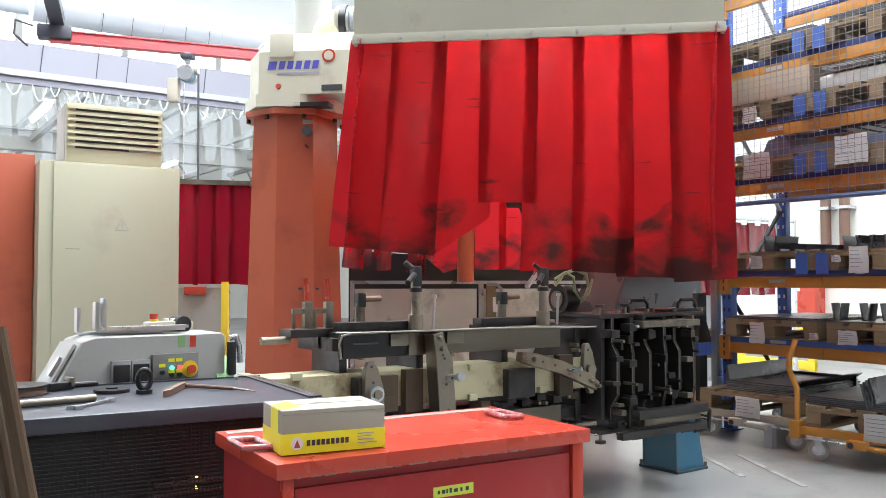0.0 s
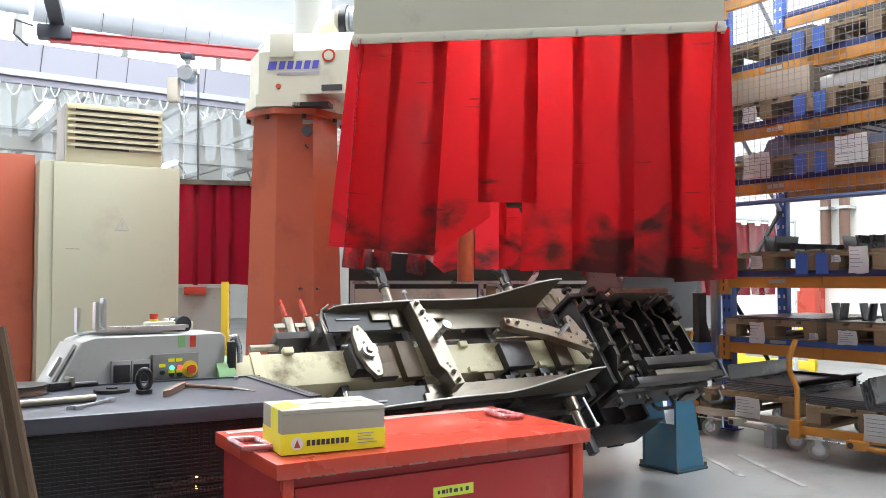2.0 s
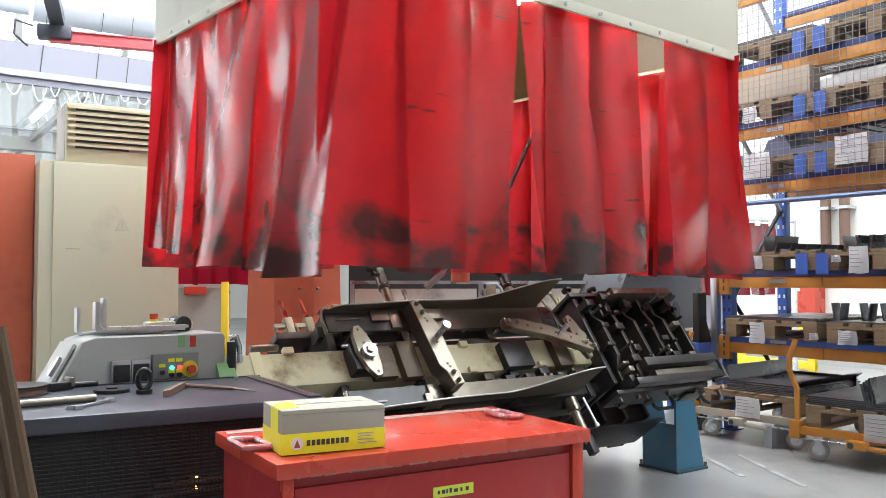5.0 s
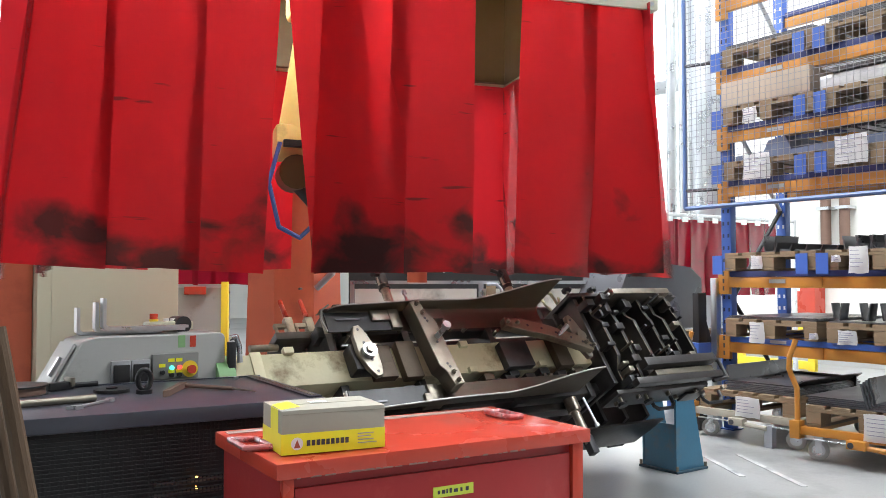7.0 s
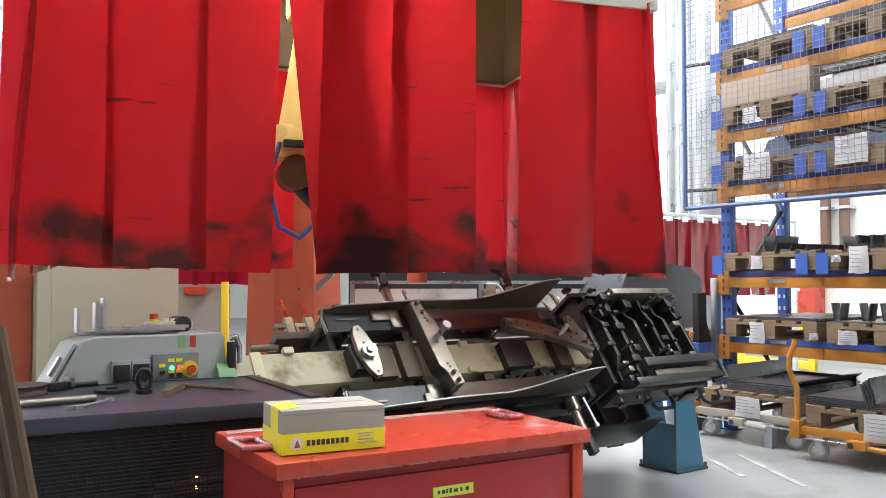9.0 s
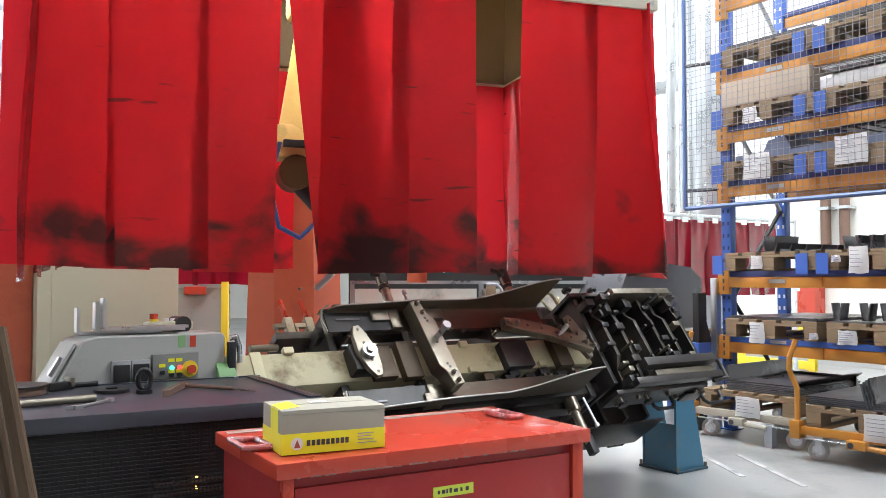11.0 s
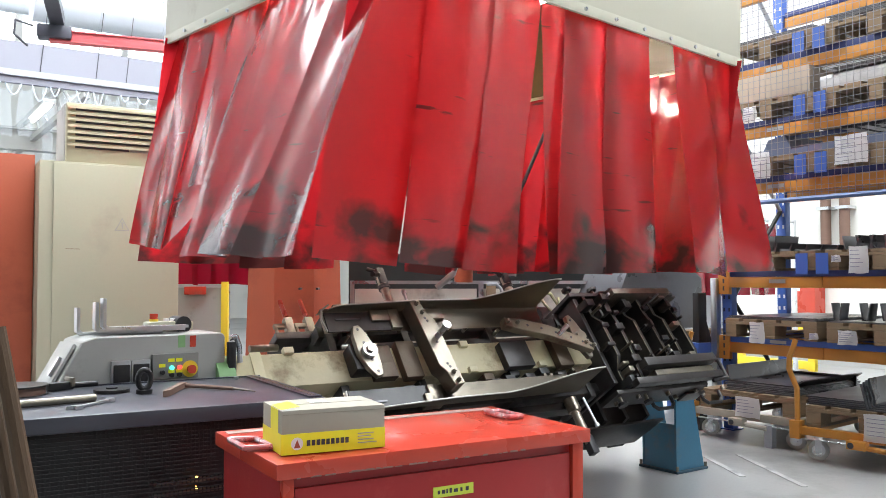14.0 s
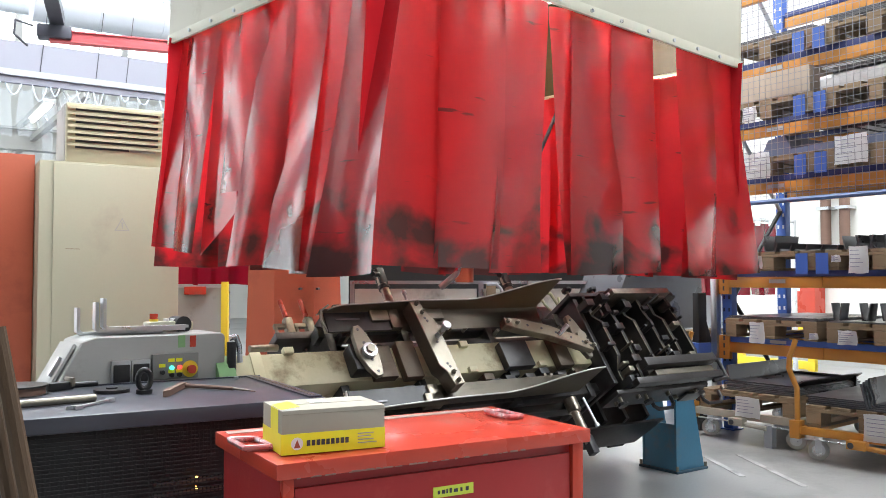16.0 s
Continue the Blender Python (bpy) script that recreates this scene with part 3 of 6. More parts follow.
def build_column():
    c = thing("crane_column", pose(PIVOT.x - 0.10, PIVOT.y, 0, 0, 0, 9), "tall tapered octagonal column painted red-orange", "column")
    bm = NB()
    r = bmesh.ops.create_cone(bm, cap_ends=True, segments=8, radius1=0.415, radius2=0.345, depth=2.46)
    bmesh.ops.transform(bm, matrix=pose(0, 0, 1.23, 0, 0, 22.5), verts=r["verts"])
    part("shaft", bm, M_ORANGE, c, smooth=False)
    bm = NB()
    r = bmesh.ops.create_cone(bm, cap_ends=True, segments=8, radius1=0.41, radius2=0.41, depth=0.045)
    bmesh.ops.transform(bm, matrix=pose(0, 0, 2.483, 0, 0, 22.5), verts=r["verts"])
    part("flange", bm, M_ORANGE, c, smooth=False)
    for k in range(8):
        a = radians(45 * k + 10)
        part("bolt", rod(NB(), (0.37 * math.cos(a), 0.37 * math.sin(a), 2.43), (0.37 * math.cos(a), 0.37 * math.sin(a), 2.46), 0.018, 6), M_BLACK, c)
    n = pose(0.05, 0, 0, 0, 0, -9)
    # round opening, tag and fixings on the camera side
    part("port", rod(NB(), n @ Vector((0.10, -0.40, 2.33)), n @ Vector((0.10, -0.325, 2.33)), 0.037, 20), M_INK, c, "black round cable opening")
    part("tag", box(NB(), 0.06, 0.14, -0.340, -0.332, 2.39, 2.42, n), M_CARD, c)
    for x, z in ((0.10, 2.21), (0.06, 1.14), (0.19, 1.14), (0.08, 0.72)):
        part("screw", rod(NB(), n @ Vector((x, -0.44, z)), n @ Vector((x, -0.33, z)), 0.009, 8), M_INK, c)


build_column()


def build_hood():
    h = thing("welding_hood", pose(PIVOT.x, PIVOT.y, 0), "cream swivelling welding hood hung with red curtain strips", "welding hood")
    x0, x1, y0, y1, z = HOOD_X, HOOD_X + HOOD_W, HOOD_Y, HOOD_Y + HOOD_D, HOOD_Z
    for nm, (a, b, c, d) in (("front_panel", (x0, x1, y0, y0 + 0.02)), ("back_panel", (x0, x1, y1 - 0.02, y1)),
                             ("side_panel", (x1 - 0.02, x1, y0 + 0.021, y1 - 0.021)), ("side_panel", (x0, x0 + 0.02, y0 + 0.021, y1 - 0.021))):
        part(nm, box(NB(), a, b, c, d, z + 0.055, z + 0.85, bevel=0.003), M_HOOD, h)
    for nm, (a, b, c, d) in (("clamp_strip", (x0 - 0.008, x1 + 0.008, y0 - 0.008, y0 + 0.012)), ("clamp_strip", (x0 - 0.008, x1 + 0.008, y1 - 0.012, y1 + 0.008)),
                             ("clamp_strip", (x1 - 0.012, x1 + 0.008, y0 + 0.013, y1 - 0.013)), ("clamp_strip", (x0 - 0.008, x0 + 0.012, y0 + 0.013, y1 - 0.013))):
        part(nm, box(NB(), a, b, c, d, z, z + 0.056, bevel=0.002), M_HOOD, h)
    part("roof", box(NB(), x0, x1, y0, y1, z + 0.85, z + 0.88), M_HOOD, h)
    for i in range(9):
        x = x0 + 0.03 + i * (HOOD_W - 0.06) / 8
        part("screw", rod(NB(), (x, y0 - 0.018, z + 0.028), (x, y0 - 0.006, z + 0.028), 0.011, 8), M_CHROME, h)
    for i in range(12):
        y = y0 + 0.03 + i * (HOOD_D - 0.06) / 11
        part("screw", rod(NB(), (x1 + 0.006, y, z + 0.028), (x1 + 0.018, y, z + 0.028), 0.011, 8), M_CHROME, h)
    # lining added inside; the hood's shade is put into its dark ochre
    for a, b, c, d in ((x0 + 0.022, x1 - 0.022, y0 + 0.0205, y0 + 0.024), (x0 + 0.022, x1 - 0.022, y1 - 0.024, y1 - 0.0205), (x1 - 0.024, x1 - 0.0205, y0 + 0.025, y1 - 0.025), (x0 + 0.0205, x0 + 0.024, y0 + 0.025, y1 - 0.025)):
        part("lining", box(NB(), a, b, c, d, z + 0.06, z + 0.84), M_OCHRE, h, "added ochre lining, darkened for the shaded hood inside")
    part("lining", box(NB(), x0 + 0.03, x1 - 0.03, y0 + 0.03, y1 - 0.03, z + 0.835, z + 0.848), M_OCHRE, h, "added ochre lining, darkened for the shaded hood inside")
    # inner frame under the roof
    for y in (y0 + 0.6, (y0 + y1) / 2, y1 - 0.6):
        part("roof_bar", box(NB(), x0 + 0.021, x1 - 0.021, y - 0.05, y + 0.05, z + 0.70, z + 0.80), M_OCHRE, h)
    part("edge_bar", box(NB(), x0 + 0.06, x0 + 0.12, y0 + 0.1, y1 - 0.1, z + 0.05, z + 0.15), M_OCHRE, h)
    for y in (y0 + 0.95, y1 - 0.95):
        t = part("work_light", box(NB(), x0 + 0.5, x1 - 0.4, y - 0.05, y + 0.05, z + 0.44, z + 0.49, bevel=0.006), M_GREY, h)
        for x in (x0 + 0.6, x1 - 0.5):
            part("hanger", rod(NB(), (x, y, z + 0.491), (x, y, z + 0.834), 0.008, 8), M_OCHRE, t)
        part("tube", rod(NB(), (x0 + 0.55, y, z + 0.42), (x1 - 0.35, y, z + 0.42), 0.016, 10), M_WORKTUBE, t, "lit fluorescent tube")
    # swivel head and arm
    out = [(-0.43, -0.16), (-0.26, -0.40), (x0 + 0.0, -0.40), (x0 + 0.0, 0.40), (-0.26, 0.40), (-0.43, 0.16)]
    part("swivel_head", prism(NB(), out, 2.60, 2.93, "z"), M_HOOD, h, smooth=False)
    low = [(-0.46, -0.17), (-0.27, -0.42), (0.08, -0.42), (0.28, -0.2), (0.28, 0.2), (0.08, 0.42), (-0.27, 0.42), (-0.46, 0.17)]
    part("bearing_cover", prism(NB(), low, 2.507, 2.60, "z"), M_HOOD, h, smooth=False)
    bm = NB()
    a = [bm.verts.new((p[0], p[1], 2.93)) for p in out]
    b = [bm.verts.new((p[0] * (0.96 if p[0] > 0 else 0.72), p[1] * 0.72, 3.09)) for p in out]
    for i in range(6):
        bm.faces.new((a[i], a[(i + 1) % 6], b[(i + 1) % 6], b[i]))
    bm.faces.new(a[::-1])
    bm.faces.new(b)
    part("head_cover", bm, M_HOOD, h, smooth=False)
    part("service_plate", box(NB(), -0.17, 0.02, -0.425, -0.403, 2.88, 3.06, bevel=0.004), M_HOOD, h)
    part("fixing_bracket", box(NB(), 0.02, 0.30, -0.42, -0.30, 2.505, 2.535), M_BLACK, h)
    part("type_plate", box(NB(), 0.24, 0.40, -0.407, -0.4005, 2.62, 2.665), M_INK, h, "black type plate with unreadable small print")
    # maker's name as a plain violet bar with gaps, and its round red badge
    for k, w in enumerate((0.065, 0.045, 0.045, 0.045, 0.045, 0.045)):
        x = -0.19 + k * 0.066 + (0.02 if k else 0)
        part("name_bar", prism(NB(), [(x, 2.790), (x + w, 2.790), (x + w + 0.012, 2.852), (x + 0.012, 2.852)], -0.4045, -0.4005, "y"), M_BLUEINK, h, "violet-blue printed bar")
    part("name_bar", box(NB(), -0.11, 0.22, -0.4045, -0.4005, 2.752, 2.766), M_PALEINK, h, "pale printed bar")
    part("badge", rod(NB(), (0.29, -0.406, 2.885), (0.29, -0.401, 2.885), 0.052, 24), M_CHEST, h, "round red badge with a pale centre")
    part("badge_centre", rod(NB(), (0.29, -0.410, 2.885), (0.29, -0.4065, 2.885), 0.036, 24), M_HOOD, h)
    part("badge", rod(NB(), (-0.1, -0.412, 2.66), (-0.1, -0.401, 2.66), 0.02, 16), M_CHEST, h)
    # extraction pipe from the head into the hood
    part("elbow", tube(NB(), [(0.12, 0.05, 3.05), (0.12, 0.05, 3.12), (0.18, 0.0, 3.2), (0.30, -0.05, 3.23)], 0.135, 20), M_HOOD, h)
    part("ring", rod(NB(), (0.29, -0.05, 3.23), (0.34, -0.05, 3.23), 0.145, 24), M_BLACK, h)
    bm = NB()
    for i in range(12):
        x = 0.345 + i * 0.04
        rod(bm, (x, -0.05, 3.23), (x + 0.022, -0.05, 3.23), 0.135, 20)
        rod(bm, (x + 0.02, -0.05, 3.23), (x + 0.042, -0.05, 3.23), 0.122, 20)
    part("corrugated_hose", bm, M_SKYGREY, h, "grey corrugated extraction hose")
    part("riser_pipe", rod(NB(), (-0.02, 0.12, 3.05), (-0.02, 0.12, 4.6), 0.15, 24), M_GREY, h)
    # welding robot hung inside the hood
    seat = pose(-0.03, -0.04, 0)
    part("robot_base", rod(NB(), (1.86, -0.16, z + 0.45), (1.86, -0.16, z + 0.85), 0.2, 20), M_OCHRE, h, m=seat)
    part("robot_shoulder", box(NB(), 1.70, 2.02, -0.32, 0.0, z + 0.12, z + 0.46, bevel=0.05), M_ROBOT, h, m=seat)
    part("robot_arm", rod(NB(), (1.86, -0.16, z + 0.25), (1.78, -0.24, z - 0.55), 0.085, 16, 0.12), M_ROBOT, h, m=seat)
    part("arm_cover", box(NB(), 1.66, 1.90, -0.38, -0.12, z - 0.70, z - 0.50, bevel=0.03), M_ROBOT, h, m=seat)
    part("connector_block", box(NB(), 1.905, 1.95, -0.34, -0.20, z - 0.64, z - 0.60, bevel=0.004), M_BLACK, h, m=seat)
    part("robot_elbow", rod(NB(), (1.66, -0.26, z - 0.78), (1.92, -0.26, z - 0.78), 0.10, 18), M_OCHRE, h, m=seat)
    part("robot_forearm", rod(NB(), (1.78, -0.26, z - 0.78), (1.86, -0.05, z - 1.05), 0.07, 14, 0.05), M_BLACK, h, m=seat)
    part("robot_wrist", rod(NB(), (1.86, -0.05, z - 1.05), (1.88, 0.0, z - 1.22), 0.045, 12), M_BLACK, h, m=seat)
    part("torch", tube(NB(), [(1.88, 0.0, z - 1.22), (1.86, -0.04, z - 1.36), (1.80, -0.12, z - 1.45)], 0.02, 10), M_CHROME, h, m=seat)
    part("hose", tube(NB(), [(1.95, -0.36, z - 0.62), (1.96, -0.42, z - 0.85), (1.95, -0.36, z - 1.10), (1.94, -0.24, z - 1.16), (1.93, -0.14, z - 1.06), (1.92, -0.12, z - 0.85)], 0.013, 8), M_BLUE, h, "blue welding hose", m=seat)
    part("side_arm", rod(NB(), (1.2, 0.6, z - 0.2), (1.2, 0.6, z - 1.42), 0.07, 12), M_ORANGE, h)
    part("hose", tube(NB(), [(2.3, 0.4, z - 0.2), (2.2, 0.1, z - 0.9), (2.0, -0.1, z - 1.1)], 0.012, 8), M_INK, h, "black cable")
    return h


HOOD = build_hood()
STRIPS = []


def strip_mesh(w, length, seed, cut=(0.0, 0.0), material=None):
    """One hanging strip: slightly curled along its height, uneven at its lower edge; cut: how much is torn off at its two lower corners."""
    rnd = random.Random(seed)
    bm = NB()
    nx, nz = 12, 22
    k1, k2, ph = rnd.choice((-1, 1)) * rnd.uniform(0.008, 0.026), rnd.uniform(0.004, 0.012), rnd.uniform(0, 6)
    curl, e = rnd.uniform(-0.045, 0.045), rnd.uniform(-0.012, 0.012)
    twist = rnd.uniform(-0.05, 0.05)
    pucker = rnd.uniform(0.006, 0.014)
    rows = []
    for j in range(nz + 1):
        f = j / nz
        row = []
        for i in range(nx + 1):
            u = i / nx - 0.5
            y = k1 * (1 - 4 * u * u) * (0.35 + 0.65 * f) + k2 * math.sin(5 * f + ph + 2 * u) + curl * (f ** 3) * math.sin(2.5 * u + ph) + twist * u * f
            y += pucker * math.exp(-f * 9) * math.cos(12.6 * u + ph) * min(1, f * 30)
            full = length + e * u * 2 - cut[0] * (0.5 - u) - cut[1] * (0.5 + u)
            row.append(bm.verts.new((u * w * (1 + 0.03 * f), y, -f * full)))
        rows.append(row)
    for j in range(nz):
        for i in range(nx):
            bm.faces.new((rows[j][i], rows[j][i + 1], rows[j + 1][i + 1], rows[j + 1][i]))
    bmesh.ops.solidify(bm, geom=bm.faces[:], thickness=0.002)
    return mesh("curtain_strip", bm, material or M_PVC, True)


FRONT_DROP = (0.905, 0.925, 0.945, 0.965, 0.985, 0.995, 1.01, 1.02)  # the front strips grow longer along the edge


def hang(side, count, x, y, dx, dy, out, drop, skip=(), cuts=None):
    """Hang overlapping strips along one edge of the hood."""
    length = math.hypot(dx, dy)
    pitch = length / count
    turn = math.degrees(math.atan2(dy, dx))
    for i in range(count):
        if i in skip:
            continue
        f = (i + 0.5) / count + ((-0.01, 0.05, 0.085, 0.125, 0.0, 0.0, 0.0, 0.0, 0.0)[i] / length if side == 1 else 0.0)
        off = 0.010 if i % 2 else -0.009
        if (side, i) == (1, 3):
            off = -0.024
        px, py = x + dx * f + out[0] * (off - 0.045), y + dy * f + out[1] * (off - 0.045)
        me = strip_mesh(pitch * {(1, 0): 1.38, (1, 2): 1.04, (1, 3): 1.08}.get((side, i), 1.26), drop * (FRONT_DROP[i] if side == 0 else random.Random(i + 31 * side).uniform(0.975, 1.0)), i + 50 * side, (cuts or {}).get(i, (0, 0)))
        ob = share("curtain_strip", me, HOOD, pose(px, py, HOOD_Z + 0.03, 0, 0, turn), "red translucent curtain strip smeared with soot")
        STRIPS.append((ob, px, py, turn, out, i, side))


hang(0, 8, HOOD_X, HOOD_Y, HOOD_W, 0, (0, -1), 1.40, cuts={2: (0.0, 0.26), 3: (0.36, 0.36)})
hang(1, 9, HOOD_X + HOOD_W, HOOD_Y - 0.02, 0, HOOD_D, (1, 0), 1.40, skip=(6,))
hang(2, 7, HOOD_X + HOOD_W, HOOD_Y + HOOD_D, -HOOD_W, 0, (0, 1), 1.40)
hang(3, 9, HOOD_X, HOOD_Y + HOOD_D - 0.02, 0, -HOOD_D + 0.04, (-1, 0), 1.40, skip=(3, 4))


# ---- the red tool chest and what lies on it ----
def loop_handle(parent, name, pts, r, material, label=""):
    return part(name, tube(NB(), pts, r, 10), material, parent, label)


def build_chest():
    c = thing("tool_chest", pose(-0.379, 1.950, 0, 0, 0, 30.8) @ Matrix.Diagonal((0.93, 1, 1, 1)), "red painted steel tool chest with chipped edges", "tool chest")
    lid = part("lid", box(NB(), 0, 1.0, 0, 0.5, 0.742, 0.78, bevel=0.004), M_CHEST, c)
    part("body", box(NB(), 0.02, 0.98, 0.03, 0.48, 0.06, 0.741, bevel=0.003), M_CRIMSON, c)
    part("side_post", box(NB(), 0.02, 0.05, 0.012, 0.0295, 0.06, 0.741, bevel=0.002), M_CHEST, c)
    part("side_post", box(NB(), 0.94, 0.98, 0.012, 0.0295, 0.06, 0.741, bevel=0.002), M_CHEST, c)
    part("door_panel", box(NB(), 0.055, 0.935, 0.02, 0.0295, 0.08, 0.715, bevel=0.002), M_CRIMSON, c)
    part("plinth", box(NB(), 0.03, 0.97, 0.03, 0.47, 0.0, 0.06), M_BLACK, c)
    tag = part("name_tag", box(NB(), 0.455, 0.585, 0.0165, 0.0198, 0.645, 0.672), M_TAG, c, "yellow-green tag with unreadable handwriting")
    rnd = random.Random(3)
    x = 0.468
    while x < 0.57:
        w = rnd.uniform(0.005, 0.014)
        part("pen_stroke", box(NB(), x, x + w, 0.0155, 0.0163, 0.654, 0.658 + rnd.uniform(0.002, 0.008)), M_INK, tag)
        x += w + rnd.uniform(0.003, 0.012)
    part("trim_tape", box(NB(), 0.02, 0.96, 0.435, 0.475, 0.7805, 0.7815), M_TAPE, lid, "worn grey tape strip")
    # drop handles
    loop_handle(c, "handle", [(0.05, 0.16, 0.789), (-0.018, 0.18, 0.789), (-0.018, 0.31, 0.789), (0.05, 0.29, 0.789), (0.05, 0.16, 0.789)], 0.008, M_HANDLE, "scuffed red drop handle")
    loop_handle(c, "handle", [(0.93, 0.36, 0.788), (0.87, 0.355, 0.79), (0.87, 0.235, 0.79), (0.93, 0.24, 0.788), (0.93, 0.36, 0.788)], 0.008, M_HANDLE, "scuffed red drop handle")
    # bare metal nicks along the lid's front edge
    for k in range(34):
        x = rnd.uniform(0.03, 0.75) if k % 3 else rnd.uniform(0.08, 0.3)
        w = rnd.uniform(0.004, 0.03)
        part("chip", box(NB(), x, x + w, -0.0012, 0.004, 0.7415, 0.7432 + rnd.uniform(0, 0.003)), M_CHIP, lid)


build_chest()


def build_carton():
    c = thing("carton", pose(-0.385, 2.035, 0.7825, 0, 0, 25.6), "grey cardboard box with a yellow printed band", "box")
    part("body", box(NB(), 0, 0.264, 0, 0.181, 0.0, 0.106, bevel=0.002), M_CARD, c)
    band = part("band", box(NB(), -0.0008, 0.2648, -0.0008, 0.1818, 0.0005, 0.050), M_LEMON, c, "bright yellow printed band")
    part("flap", box(NB(), 0.0, 0.264, 0.089, 0.093, 0.1062, 0.107), M_CARD, c)
    # darker strip below the top edge, shade put into the cardboard colour
    part("flap", box(NB(), 0.003, 0.265, -0.0012, -0.0003, 0.095, 0.0965), M_SHADECARD, c)
    part("corner_label", prism(NB(), [(0.004, 0.02), (0.06, 0.055), (0.055, 0.15), (0.004, 0.11)], 0.1063, 0.1072, "z"), M_LEMON, c)
    part("corner_label", box(NB(), -0.0011, -0.0004, 0.03, 0.10, 0.05, 0.1055), M_LEMON, c)
    part("address_slip", box(NB(), 0.10, 0.145, 0.10, 0.125, 0.1071, 0.1078), M_PAPER, c)
    # emblem and lettering as plain shapes and bars
    part("emblem", rod(NB(), (0.038, -0.0018, 0.026), (0.038, -0.0009, 0.026), 0.015, 20), M_PAPER, band)
    part("emblem", prism(NB(), [(0.030, 0.016), (0.046, 0.016), (0.038, 0.036)], -0.0024, -0.0019, "y"), M_ORANGE, band)
    for k in range(9):
        x = 0.062 + k * 0.0122
        part("letter_bar", box(NB(), x, x + 0.0088, -0.0018, -0.0009, 0.019, 0.0325), M_INK, band, "dark printed bar")
    for z, w in ((0.038, 0.042), (0.031, 0.035), (0.023, 0.042), (0.015, 0.05)):
        part("print_line", box(NB(), 0.192, 0.192 + w, -0.0016, -0.0009, z, z + 0.0022), M_PALEINK, band)


build_carton()


# ---- dark cabinet with a perforated front ----
def build_blackcab():
    c = thing("steel_cabinet", pose(-0.400, 2.932, 0, 0, 0, 30.25), "dark steel cabinet with perforated front and slate top", "cabinet")
    part("top", box(NB(), -1.5, 0, 0, 0.74, 0.748, 0.80, bevel=0.012), M_SLATE, c)
    part("top_edge", box(NB(), -1.5, 0, 0.722, 0.738, 0.801, 0.806), M_SLATE, c)
    part("edge_rim", box(NB(), -0.060, -0.012, 0.012, 0.720, 0.8005, 0.8065, bevel=0.002), M_SLATE, c)
    bm = NB()
    for i in range(46):
        box(bm, -0.044, -0.028, 0.03 + i * 0.0148, 0.039 + i * 0.0148, 0.8066, 0.808)
    part("rim_studs", bm, M_STEEL, c)
    part("body", box(NB(), -1.48, -0.02, 0.10, 0.72, 0.02, 0.747), M_BLACK, c)
    part("side_wall", box(NB(), -0.03, -0.02, 0.03, 0.099, 0.02, 0.747), M_SLATE, c)
    part("side_wall", box(NB(), -1.48, -1.47, 0.03, 0.099, 0.02, 0.747), M_SLATE, c)
    part("base_rail", box(NB(), -1.48, -0.02, 0.02, 0.72, 0.0, 0.019), M_SLATE, c)
    bm = NB()
    for i in range(112):
        x = -1.465 + i * 0.0128
        box(bm, x, x + 0.0042, 0.030, 0.032, 0.021, 0.747)
    for j in range(56):
        z = 0.025 + j * 0.0128
        box(bm, -1.469, -0.031, 0.0275, 0.0295, z, z + 0.0042)
    tagged(part("perforated_front", bm, M_PERF, c, "dark perforated steel front"), kind="stuff")
    # machine parts behind the mesh with two small lights
    for z in (0.565, 0.53):
        part("terminal_rail", box(NB(), -0.56, -0.12, 0.075, 0.095, z - 0.02, z - 0.008), M_STEEL, c)
        part("indicator", rod(NB(), (-0.425, 0.06, z), (-0.425, 0.075, z), 0.004, 8), M_LED, c, "small glowing orange indicator")


build_blackcab()
CAB = pose(-0.400, 2.932, 0.8005, 0, 0, 30.25)


